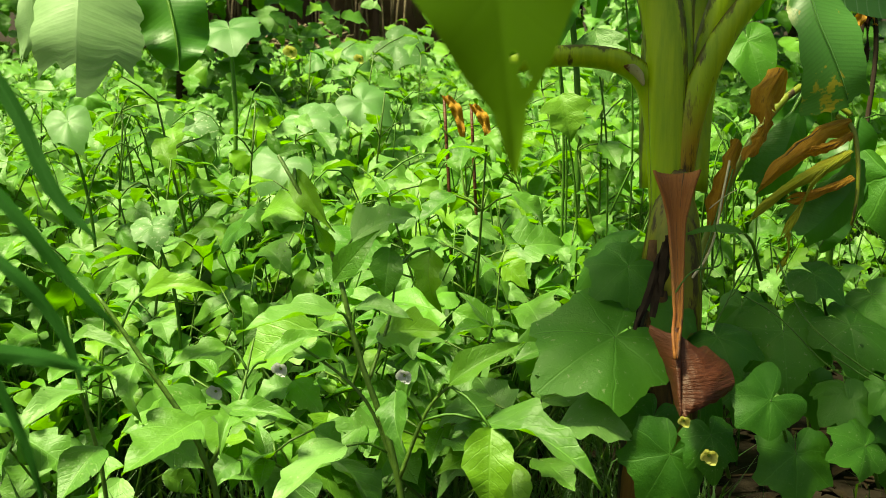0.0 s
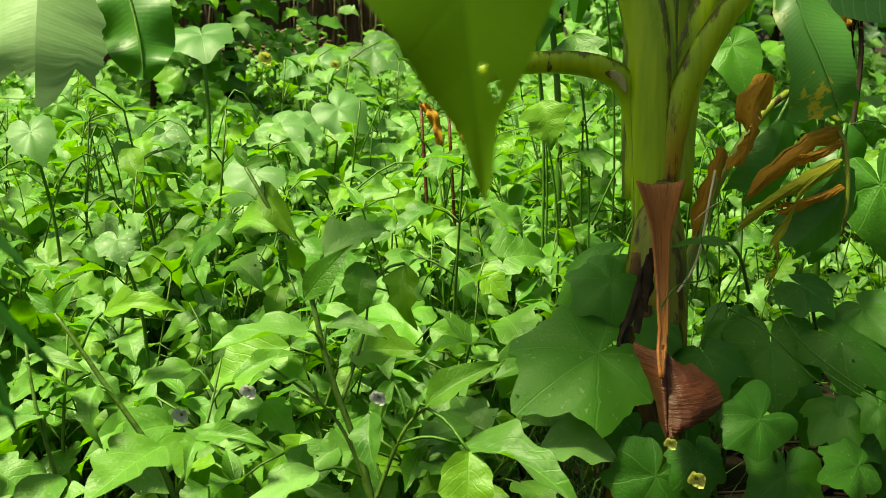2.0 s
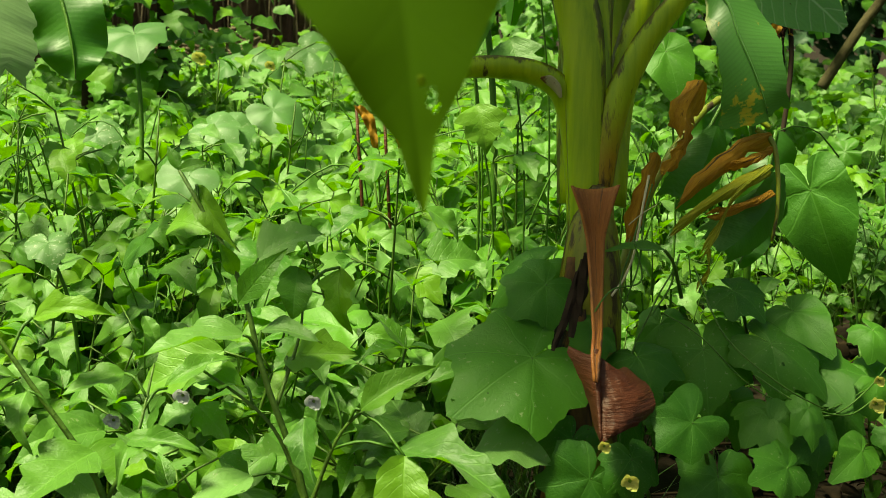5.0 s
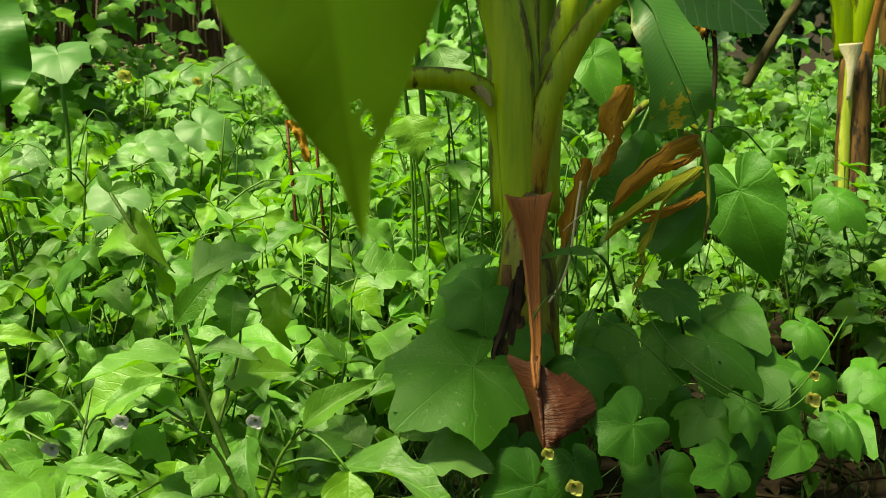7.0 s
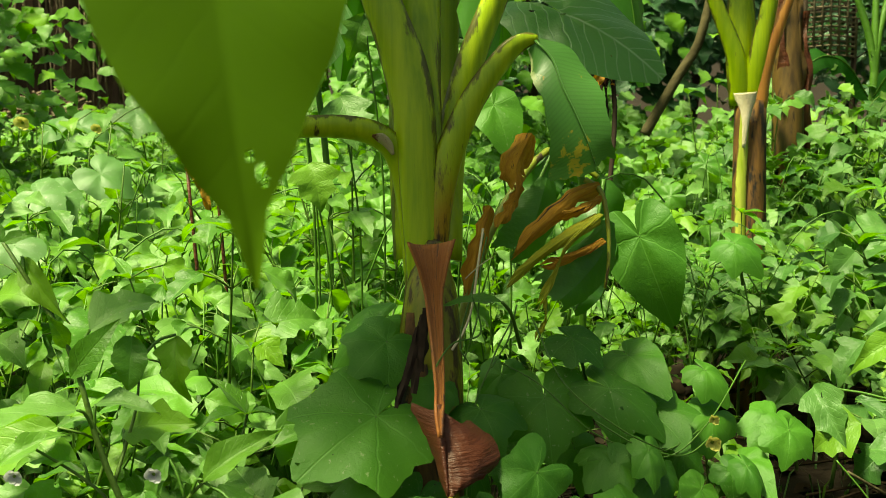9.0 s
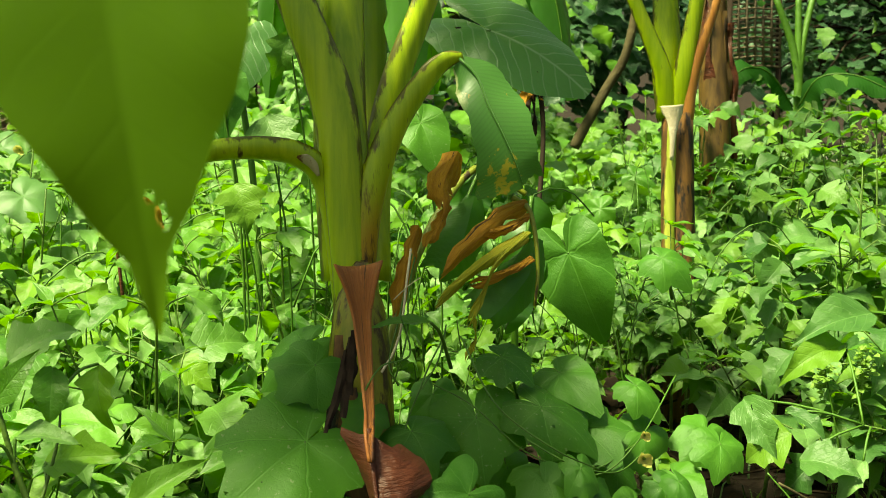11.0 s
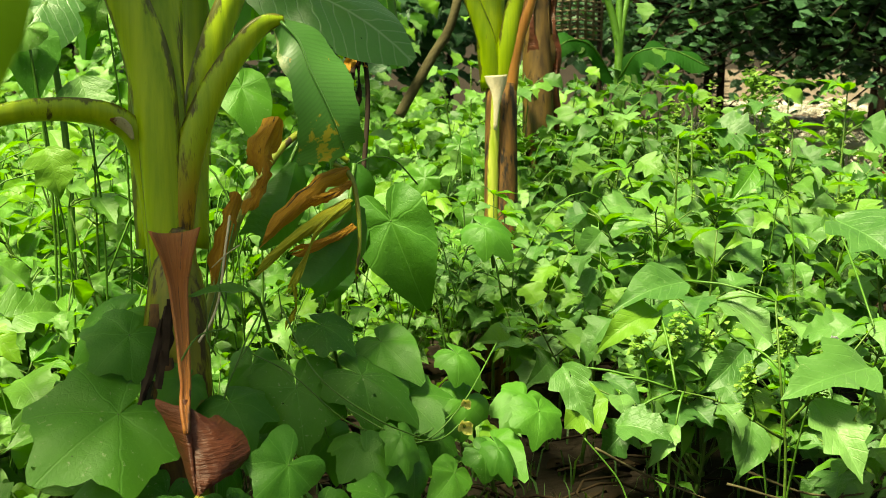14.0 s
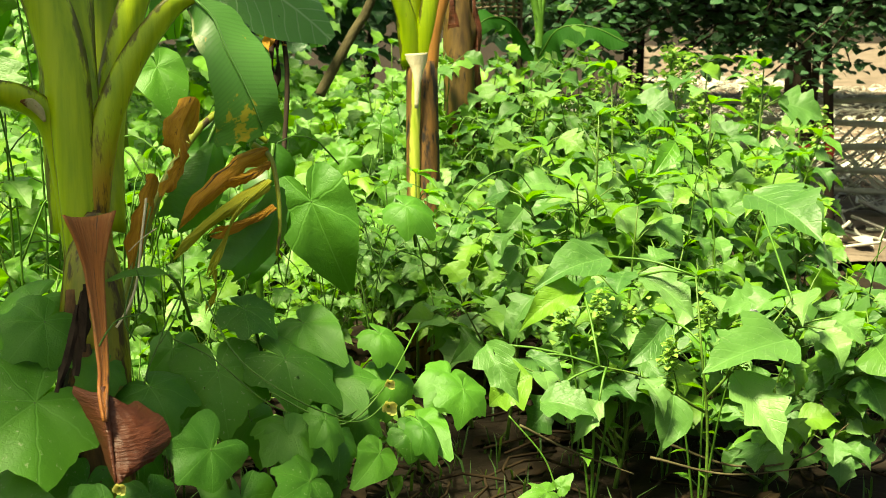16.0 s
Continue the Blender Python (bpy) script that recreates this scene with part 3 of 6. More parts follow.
def eggplant(name, seed, tall, spread, count, size, label, group, joined=False, low=0.2, broad=False):
    """One bush: a forked stem and leaves on short stalks. joined: its leaves in one mesh, for those far off."""
    rg = random.Random(seed)
    e = thing(name, (0, 0, 0), label, "eggplant", group)
    stem, shoots, fol = Buf(), Buf(), Buf()
    tips = []
    top = np.array([rg.uniform(-0.08, 0.08), rg.uniform(-0.08, 0.08), tall])
    main = curve([(0, 0, -0.05), (rg.uniform(-0.03, 0.03), rg.uniform(-0.03, 0.03), tall * 0.4), top], 9)
    stem.tube(main, np.linspace(0.007, 0.0022, 9), 6)
    tips.append(main)
    for k in range(5):
        a, h = k * 2.4 + rg.uniform(-0.4, 0.4), rg.uniform(0.12, 0.5) * tall
        s = main[int(h / tall * 8)]
        out = spread * rg.uniform(0.6, 1.0)
        br = curve([s, s + np.array([math.cos(a) * out * 0.5, math.sin(a) * out * 0.5, tall * 0.2]),
                    s + np.array([math.cos(a) * out, math.sin(a) * out, (tall - h) * rg.uniform(0.55, 0.95)])], 8)
        shoots.tube(br, np.linspace(0.005, 0.002, 8), 5)
        tips.append(br)
    ang = rg.uniform(0, 6)
    for i in range(count):
        br = tips[i % len(tips)]
        s = rg.uniform(low, 1.0) ** 0.7
        p = br[min(len(br) - 1, int(s * (len(br) - 1) + 0.5))]
        ang += 2.4
        away = Vector((math.cos(ang), math.sin(ang), 0))
        pet = rg.uniform(0.03, 0.09)
        q = Vector(p) + away * pet + Vector((0, 0, pet * rg.uniform(0.2, 0.9)))
        shoots.tube([p, (np.array(p) + np.array(q)) / 2 + np.array([0, 0, 0.006]), q], 0.0022, 4)
        size_k = size * rg.uniform(0.6, 1.15) * (1.0 if s < 0.85 else 0.7)
        tilt = rg.uniform(-0.65, 0.30)
        way = away + Vector((rg.uniform(-0.3, 0.3), rg.uniform(-0.55, 0.1), tilt))
        up = Vector((rg.uniform(-0.6, 0.4), rg.uniform(-0.9, 0.15), 0.9))
        m = aim(q, q + way, up, size_k, rg.uniform(0.8, 1.1))
        if joined:
            fol.put(far_shapes[i % 5], m)
        else:
            part("leaf", (broad_leaves if broad else egg_leaves)[i % 5], e, m)
    for br in tips:
        p = Vector(br[-1])
        for i in range(3):
            a = rg.uniform(0, 6.28)
            way = Vector((math.cos(a) * 0.8, math.sin(a) * 0.8, rg.uniform(-0.25, 0.75)))
            m = aim(p, p + way, Vector((0, 0, 1)) - way * 0.3, size * rg.uniform(0.45, 0.8))
            if joined:
                fol.put(far_shapes[i], m)
            else:
                part("leaf", young_leaves[i % 3], e, m)
    part("stem", stem.mesh("stem", STEM_DARK), e)
    tagged(part("side_shoot", shoots.mesh("side_shoot", STEM_DARK), e), kind="stuff")
    if joined:
        tagged(part("foliage", fol.mesh("foliage", EGG_BROAD if broad else EGG), e), kind="stuff")
    return e


def bean(name, seed, tall, spread, count, size, label, group, meshes, shapes=None, mat=None):
    """A low tangle of vine: wiry stems that rise from one foot and a leaf on each stalk."""
    rg = random.Random(seed)
    e = thing(name, (0, 0, 0), label, "vine", group)
    stem, fol = Buf(), Buf()
    for i in range(count):
        a, r = rg.uniform(0, 6.28), spread * math.sqrt(rg.random())
        h = tall * rg.uniform(0.35, 1.0) * (1 - 0.25 * r / spread)
        p = Vector((math.cos(a) * r, math.sin(a) * r, h))
        foot = Vector((math.cos(a) * r * 0.5, math.sin(a) * r * 0.5, 0.0))
        stem.tube(curve([foot, foot * 0.5 + p * 0.5 + Vector((rg.uniform(-0.05, 0.05), rg.uniform(-0.05, 0.05), 0.05)), p], 6), np.linspace(0.003, 0.0016, 6), 4)
        b = rg.uniform(0, 6.28)
        way = Vector((math.cos(b), math.sin(b) - 0.5, rg.uniform(-0.75, 0.10)))
        up = Vector((rg.uniform(-0.5, 0.4), rg.uniform(-1.2, -0.1), 0.8))
        m = aim(p, p + way, up, size * rg.uniform(0.6, 1.3), rg.uniform(0.75, 0.95))
        if shapes:
            fol.put(shapes[i % len(shapes)], m)
        else:
            part("leaf", meshes[i % len(meshes)], e, m)
    tagged(part("stem", stem.mesh("stem", STEM), e), kind="stuff")
    if shapes:
        tagged(part("foliage", fol.mesh("foliage", mat), e), kind="stuff")
    return e


def scatter(makers, spots, rg):
    """Sets out plants: each maker builds its first, and further ones are copies."""
    made = {}
    for i, (x, y, s) in enumerate(spots):
        k = rg.randrange(len(makers))
        m = pose(x, y, 0, rg.uniform(-5, 5), rg.uniform(-5, 5), rg.uniform(-55, 55))
        if k not in made:
            made[k] = makers[k]()
            made[k].matrix_basis = m
            made[k].scale = (s, s, s)
        else:
            c = copy_thing(made[k], m)
            c.scale = (s, s, s)


mixed_leaves = egg_leaves + heart_leaves[:1]
near_egg = [lambda k=k: eggplant("eggplant", 100 + k, 0.76 + 0.05 * k, 0.28, 60, 0.150, "leafy green eggplant bush with lobed leaves in garden soil", "eggplants of the bed") for k in range(4)]
near_bean = [lambda k=k: bean("bean_vine", 200 + k, 0.72, 0.34, 48, 0.105, "tangled green vine with heart-shaped leaves among eggplants", "vines of the bed", (mixed_leaves, heart_leaves[::2] + egg_leaves[1:3], mixed_leaves)[k]) for k in range(3)]
def right_egg(tall, seed0):
    return [lambda k=k: eggplant("eggplant", seed0 + k, tall * (0.94 + 0.07 * k), 0.28, 66, 0.15, "bushy eggplant with broad lobed leaves over dark soil", "eggplants of the side bed", low=0.62 if tall == 0.52 else 0.42, broad=tall != 0.5) for k in range(3)]


small_bean = [lambda k=k: bean("bean_vine", 260 + k, 0.66, 0.30, 44, 0.075, "small-leaved green vine between the eggplants", "vines of the bed", (heart_leaves[::2], mixed_leaves)[k]) for k in range(2)]
far_egg = [lambda k=k: eggplant("eggplant", 300 + k, 0.85 + 0.05 * k, 0.3, 60, 0.15, "leafy green eggplant bush in the back of the bed", "eggplants at the back", True) for k in range(3)]
far_bean = [lambda k=k: bean("bean_vine", 400 + k, 0.78, 0.42, 70, 0.11, "dense green vine with broad leaves at the back of the bed", "vines at the back", None, (back_shapes, heart_shapes[::2] + far_shapes, back_shapes)[k], HEART) for k in range(3)]


side_egg = [lambda k=k: eggplant("eggplant", 330 + k, 0.85 + 0.05 * k, 0.3, 60, 0.15, "leafy dark green eggplant bush at the end of the side bed", "eggplants of the side bed", True, broad=True) for k in range(3)]


def spots(x0, x1, y0, y1, gap, rg, keep, size=1.0):
    out = []
    y = y0
    while y < y1:
        x = x0 + rg.uniform(0, gap)
        while x < x1:
            px, py = x + rg.uniform(-0.3, 0.3) * gap, y + rg.uniform(-0.3, 0.3) * gap
            if keep(px, py):
                az = math.degrees(math.atan2(px, py))
                out.append((px, py, size * rg.uniform(0.85, 1.12) * np.interp(az, (-20, 15, 20, 27, 31, 38, 40.5, 42, 46), (1, 1, 0.8, 0.8, 1, 1, 0.8, 0.62, 0.5)) if math.hypot(px, py) < 4.9 else 1.0))
            x += gap
        y += gap * 0.9
    return out


seen = lambda x, y: -0.40 * y - 0.3 < x < 1.05 * y + 0.2
left = lambda x, y: seen(x, y) and x < 0.14 * y + 0.02 and y > 2.65 and not (y < 2.75 and x > 0.15)
far_edge = lambda x, y: math.hypot(x, y) < np.interp(math.degrees(math.atan2(x, y)), (22, 30, 36, 39, 40.5, 42, 46), (9, 6.5, 5.6, 4.7, 4.0, 3.5, 3.2))
right = lambda x, y: seen(x, y) and far_edge(x, y) and x > 0.40 * y - 0.05 and x * 0.52 + y * 0.85 > 3.18
gap_mid = lambda x, y: seen(x, y) and 0.14 * y <= x <= 0.42 * y

scatter(near_egg + near_egg + near_bean, spots(-1.6, 0.7, 2.5, 4.4, 0.33, random.Random(11), left), random.Random(12))
scatter(far_egg[:1] + far_bean, spots(-4.2, 1.8, 4.4, 9.6, 0.46, random.Random(13), left), random.Random(14))
for lo, hi, tall, seed0 in ((2.95, 3.3, 0.52, 600), (3.3, 3.8, 0.64, 610), (3.8, 4.6, 0.80, 620)):
    band = spots(0.9, 4.2, 1.6, 4.9, 0.36 if tall == 0.64 else 0.32, random.Random(seed0), lambda x, y: right(x, y) and lo <= math.hypot(x, y) < hi)
    scatter(right_egg(tall, seed0), band, random.Random(seed0 + 1))
scatter(side_egg, spots(1.3, 5.2, 3.4, 6.6, 0.44, random.Random(17), lambda x, y: right(x, y) and math.hypot(x, y) > (5.2 if x < 0.55 * y else 4.6)), random.Random(18))
scatter(right_egg(0.5, 630), spots(-0.95, 0.2, 2.40, 2.7, 0.42, random.Random(33), lambda x, y: seen(x, y)), random.Random(34))
scatter(side_egg, spots(2.0, 3.0, 4.75, 5.3, 0.32, random.Random(35), lambda x, y: True, 1.08), random.Random(36))
scatter(small_bean, spots(-1.5, 0.6, 2.5, 3.8, 0.5, random.Random(31), left), random.Random(32))
scatter(near_egg[:3] + near_bean[:1], spots(0.2, 1.9, 2.9, 4.6, 0.4, random.Random(19), gap_mid, 0.72), random.Random(20))
scatter(far_bean, spots(0.6, 4.0, 4.6, 8.6, 0.55, random.Random(21), gap_mid), random.Random(22))

# ---- banana plants ----


def sheath(pts, widths, thick, wrap, facing, n=16, seg=10):
    """A gutter-shaped stalk swept along points: widths its breadth, wrap how far it curls, facing its open side."""
    p = curve(pts, n)
    w = np.interp(np.linspace(0, 1, n), np.linspace(0, 1, len(widths)), widths)
    wr = np.interp(np.linspace(0, 1, n), np.linspace(0, 1, len(wrap)), wrap)
    d = np.gradient(p, axis=0)
    d /= np.linalg.norm(d, axis=1)[:, None]
    fc = np.asarray(facing, float)
    v, f, u = [], [], []
    for i in range(n):
        s = np.cross(d[i], fc)
        s /= np.linalg.norm(s)
        o = np.cross(s, d[i])
        for side in (1, 0):
            for j in range(seg + 1):
                a = (j / seg * 2 - 1) * wr[i]
                if side == 0:
                    a = -a
                r = w[i] / 2 / max(0.35, math.sin(min(wr[i], 1.57)))
                rr = r if side else max(r * 0.25, r - thick)
                v.append(p[i] + s * math.sin(a) * rr - o * (math.cos(a) * rr - r))
                u.append((j / seg if side else 1 - j / seg, i / (n - 1)))
    m = 2 * (seg + 1)
    for i in range(n - 1):
        for j in range(m):
            f.append((i * m + j, (i + 1) * m + j, (i + 1) * m + (j + 1) % m, i * m + (j + 1) % m))
    f.append(tuple(range(m)))
    f.append(tuple((n - 1) * m + j for j in range(m))[::-1])
    return v, f, u


def blade(pts, width, facing, mat, name="leaf_blade", n=22, fold=0.25, torn=0, seed=0, wave=0.02, ragged=0.0):
    """A banana blade along a midrib line, with a fold and a few tears."""
    rg = np.random.RandomState(seed)
    p = curve(pts, n)
    d = np.gradient(p, axis=0)
    d /= np.linalg.norm(d, axis=1)[:, None]
    fc = np.asarray(facing, float)
    b = Buf()
    notch = {-1: rg.random_sample(8), 1: rg.random_sample(8)}
    for side in (-1, 1):
        v, u, f = [], [], []
        cut = set(rg.choice(np.arange(3, n - 2), torn, replace=False)) if torn else set()
        for i in range(n):
            y = i / (n - 1)
            w = width * (min(1, (y + 0.015) * 9) ** 0.6) * max(0.03, 1 - y ** 3.2) ** 0.6
            if ragged:
                w = width * (0.45 + 0.55 * math.sin(math.pi * min(1, y * 1.04))) * (1 - 1.5 * ragged * np.interp(y * 7, range(8), notch[side]))
            s = np.cross(d[i], fc)
            s /= np.linalg.norm(s)
            o = np.cross(s, d[i])
            for j in range(5):
                a = j / 4
                tear = 0.35 * width if (i in cut and j == 4) else 0
                z = -fold * a * w + wave * a * math.sin(y * 17 + side + seed) - 0.3 * a * a * w * fold
                v.append(p[i] + s * side * max(0, a * w - tear) + o * z)
                u.append((0.5 + side * a * 0.3, y))
        for i in range(n - 1):
            for j in range(4):
                q = (i * 5 + j, i * 5 + j + 1, (i + 1) * 5 + j + 1, (i + 1) * 5 + j)
                f.append(q if side > 0 else q[::-1])
        b.add(v, f, u)
    return b.mesh(name, mat)


def sheet(pts, lefts, rights, facing, mat, name="leaf_blade", n=40, fold=0.15, pleat=0.0006, pleats=17, ragged=0.02, seed=0):
    """A pleated banana blade along its midrib, with a breadth of its own on either side and a torn lower end."""
    rg = np.random.RandomState(seed)
    p = curve(pts, n)
    d = np.gradient(p, axis=0)
    d /= np.linalg.norm(d, axis=1)[:, None]
    fc, k, b = np.asarray(facing, float), 7, Buf()
    for side, ws in ((1, lefts), (-1, rights)):
        v, u, f = [], [], []
        fray = np.convolve(rg.uniform(-1, 1, k + 2), (0.3, 0.4, 0.3), "valid") * ragged
        for i in range(n):
            y = i / (n - 1)
            w = np.interp(y, np.linspace(0, 1, len(ws)), ws) * (1 + 0.03 * math.sin(31 * y + seed) + 0.02 * rg.uniform(-1, 1))
            s = np.cross(d[i], fc)
            s /= np.linalg.norm(s)
            o = np.cross(s, d[i])
            for j in range(k):
                a = j / (k - 1)
                z = -fold * a * w * (0.4 + a) + pleat * min(1, a * 3) * math.sin(6.283 * (y * pleats - a * 1.4)) + 0.008 * a * math.sin(y * 7 + side + seed)
                v.append(p[i] + s * side * a * w + o * z + d[i] * (y ** 6 * fray[j] + 0.12 * a * w))
                u.append((0.5 + side * a * 0.3, y))
        for i in range(n - 1):
            for j in range(k - 1):
                q = (i * k + j, i * k + j + 1, (i + 1) * k + j + 1, (i + 1) * k + j)
                f.append(q if side < 0 else q[::-1])
        b.add(v, f, u)
    return b.mesh(name, mat)


def banana_front():
    e = thing("banana_plant", (0.402, 2.275, -0.033), "young green banana plant with brown-edged sheaths, wrapped in gourd vine", "banana plant", "banana plants")
    foot, mid, top = (0.415, 2.319, -0.068), (0.436, 2.412, 0.577), (0.444, 2.456, 0.804)
    core = Buf().tube(curve([foot, mid, top], 14), np.interp(np.linspace(0, 1, 14), (0, 0.5, 0.75, 1), (0.064, 0.059, 0.047, 0.0189)), 18)
    part("pseudostem", core.mesh("pseudostem", BANANA_SPOT), e)
    # outer sheaths that run up into stalks
    stalks = (
        ("stalk", ((0.438, 2.461, 0.768), (0.431, 2.494, 0.993), (0.440, 2.536, 1.186), (0.471, 2.621, 1.587), (0.551, 2.739, 2.088)), (0.112, 0.105, 0.095, 0.07, 0.05), (1.5, 1.3, 1.1, 0.9, 0.8), (0, 1, 0.1), BANANA),
        ("stalk", ((0.420, 2.416, 0.644), (0.417, 2.438, 0.846), (0.411, 2.455, 1.007), (0.397, 2.474, 1.117), (0.354, 2.503, 1.256), (0.244, 2.585, 1.573), (0.133, 2.558, 1.812)), (0.055, 0.066, 0.082, 0.086, 0.072, 0.055, 0.045), (1.5, 1.4, 1.3, 1.2, 1.0, 0.9, 0.9), (0.3, 1, 0.2), BANANA),
        ("stalk", ((0.493, 2.485, 0.760), (0.507, 2.533, 0.934), (0.547, 2.572, 1.100), (0.618, 2.600, 1.269), (0.751, 2.655, 1.571)), (0.07, 0.07, 0.066, 0.058, 0.045), (1.4, 1.2, 1.1, 1.0, 0.9), (-0.3, 1, 0.2), BANANA),
        ("stalk", ((0.436, 2.419, 0.618), (0.455, 2.442, 0.812), (0.482, 2.456, 0.933), (0.529, 2.467, 1.048), (0.595, 2.478, 1.138), (0.630, 2.482, 1.166), (0.656, 2.482, 1.172)), (0.088, 0.076, 0.064, 0.054, 0.046, 0.034, 0.016), (1.57, 1.4, 1.2, 1.1, 1.0, 0.9, 0.8), (-0.25, 1, 0.15), BANANA_AGED),
        ("stalk", ((0.412, 2.453, 0.679), (0.402, 2.471, 0.843), (0.384, 2.481, 0.945), (0.342, 2.480, 0.989), (0.266, 2.475, 1.006), (0.168, 2.474, 1.002), (0.072, 2.468, 0.971)), (0.04, 0.046, 0.054, 0.056, 0.050, 0.043, 0.036), (1.3, 1.3, 1.3, 1.3, 1.3, 1.3, 1.2), (0.4, 0.9, 0.5), BANANA),
    )
    for name, pts, wd, wr, fc, mat in stalks:
        part(name, Buf().add(*sheath(pts, wd, 0.012, wr, fc, 26)).mesh(name, mat), e)
    part("sheath", Buf().add(*sheath(((0.426, 2.391, 0.478), (0.439, 2.408, 0.642), (0.447, 2.414, 0.724), (0.452, 2.420, 0.774), (0.457, 2.424, 0.804)), (0.10, 0.098, 0.088, 0.070, 0.04), 0.006, (1.5, 1.45, 1.4, 1.2, 1.0), (-0.2, 1, 0.1), 22)).mesh("sheath", BANANA_SPOT), e, label="yellow-brown spotted sheath")
    part("scar", Buf().add(*sheath(((0.376, 2.464, 0.962), (0.366, 2.464, 0.980), (0.352, 2.464, 0.992), (0.338, 2.464, 0.998)), (0.006, 0.020, 0.024, 0.005), 0.003, (0.7, 0.8, 0.8, 0.7), (0.4, 0.9, 0.5), 14)).mesh("scar", SCAR), e, label="pale grey-brown scar at the bend")
    # dark rotting sheath at the left of the stem
    part("sheath", Buf().add(*sheath(((0.403, 2.393, 0.679), (0.393, 2.373, 0.612), (0.363, 2.354, 0.517)), (0.03, 0.035, 0.012), 0.006, (1.2, 1.2, 1.0), (0, 1, 0.1), 10)).mesh("sheath", BANANA_BROWN), e, label="black rotting sheath")
    part("sheath", Buf().add(*sheath(((0.375, 2.243, -0.003), (0.379, 2.283, 0.253), (0.388, 2.316, 0.455), (0.401, 2.347, 0.594)), (0.11, 0.105, 0.085, 0.03), 0.008, (1.5, 1.4, 1.2, 1.0), (0.2, 1, 0.05), 16)).mesh("sheath", BANANA_BROWN), e, label="dark brown rotting sheath")
    # unseen crown blades, placed and sized to shade the gourd leaves below
    part("leaf_blade", blade(((0.551, 2.739, 2.088), (0.45, 2.6, 2.9), (0.1, 2.9, 3.1), (-0.5, 3.3, 2.9)), 0.28, (0, -0.4, 1), BANANA_LEAF, torn=5, seed=1), e)
    part("leaf_blade", blade(((0.133, 2.558, 1.812), (0.05, 2.15, 2.05), (-0.25, 2.1, 2.15), (-0.8, 2.05, 1.95)), 0.29, (0, -0.2, 1), BANANA_LEAF, torn=5, seed=2), e)
    part("leaf_blade", blade(((0.751, 2.655, 1.571), (0.85, 2.9, 1.75), (0.9, 3.3, 1.8), (0.95, 3.8, 1.6)), 0.12, (0, -0.2, 1), BANANA_LEAF, torn=4, seed=3), e)

    # drooping blade of the short stalk
    rib = ((0.650, 2.486, 1.168), (0.676, 2.462, 1.134), (0.688, 2.431, 1.083), (0.708, 2.409, 1.032), (0.728, 2.397, 0.981), (0.742, 2.398, 0.942))
    part("hanging_blade", sheet(rib, (0.020, 0.050, 0.042, 0.056, 0.074, 0.086), (0.012, 0.052, 0.074, 0.062, 0.046, 0.046), (-0.1, -1, 0.2), BANANA_SICK, "hanging_blade", seed=4), e, label="drooping blade with yellow eaten patches")
    part("midrib", Buf().tube(curve([Vector(q) + Vector((0, -0.003, 0.001)) for q in rib], 16), np.linspace(0.0030, 0.001, 16), 6).mesh("midrib", BANANA_LEAF), e)
    # dead stalk with a flared top and its hanging red-brown blade
    dead = Buf().add(*sheath(((0.418, 2.336, 0.812), (0.419, 2.318, 0.769), (0.419, 2.304, 0.726), (0.417, 2.264, 0.654), (0.407, 2.194, 0.602), (0.393, 2.118, 0.574), (0.391, 2.090, 0.535)),
                             (0.0880, 0.0540, 0.0340, 0.0250, 0.0210, 0.0185, 0.0110), 0.005, (1.25, 1.2, 1.1, 1.0, 1.1, 1.2, 1.2), (0, -1, 0.1), 30))
    part("dead_stalk", dead.mesh("dead_stalk", DRY_PETIOLE), e, label="dry orange-brown stalk with flared top")
    hang = Buf()
    neck, low = np.array((0.393, 2.128, 0.571)), np.array((0.398, 2.061, 0.444))
    across = np.array((0.485, 2.117, 0.570)) - neck
    v, u, f = [], [], []
    for i in range(15):
        s = i / 14
        rib = neck + (low - neck) * s
        wr = 1.12 * np.interp(s, (0, 0.12, 0.35, 0.6, 0.8, 0.92, 1), (0.62, 0.82, 1.0, 1.0, 0.80, 0.45, 0.03))
        wl = 0.40 * np.interp(s, (0, 0.1, 0.3, 0.6, 1), (0.9, 1.0, 0.62, 0.25, 0.02))
        for j in range(-3, 9):
            a = j / 8 if j >= 0 else j / 3
            q = rib + across * (wr if j >= 0 else wl) * a + np.array([0, 0, -0.035 * max(0, a) * (1 - s)])
            q = q + np.array([0, 0.05 * a * a - 0.012 * math.sin(3 * a) + 0.004 * math.sin(j * 2.1 + i), 0.003 * math.sin(i * 1.7 + j)])
            v.append(q)
            u.append((0.5 + j / 20, s))
    for i in range(14):
        for j in range(11):
            f.append((i * 12 + j, i * 12 + j + 1, (i + 1) * 12 + j + 1, (i + 1) * 12 + j))
    part("dead_blade", hang.add(v, f, u).mesh("dead_blade", DRY), e, label="shrivelled red-brown hanging blade")
    part("midrib", Buf().tube(curve([neck + np.array([0, -0.006, 0.01]), (neck + low) / 2 + np.array([0, -0.006, 0]), low], 10), np.linspace(0.007, 0.002, 10), 7).mesh("midrib", DRY), e)
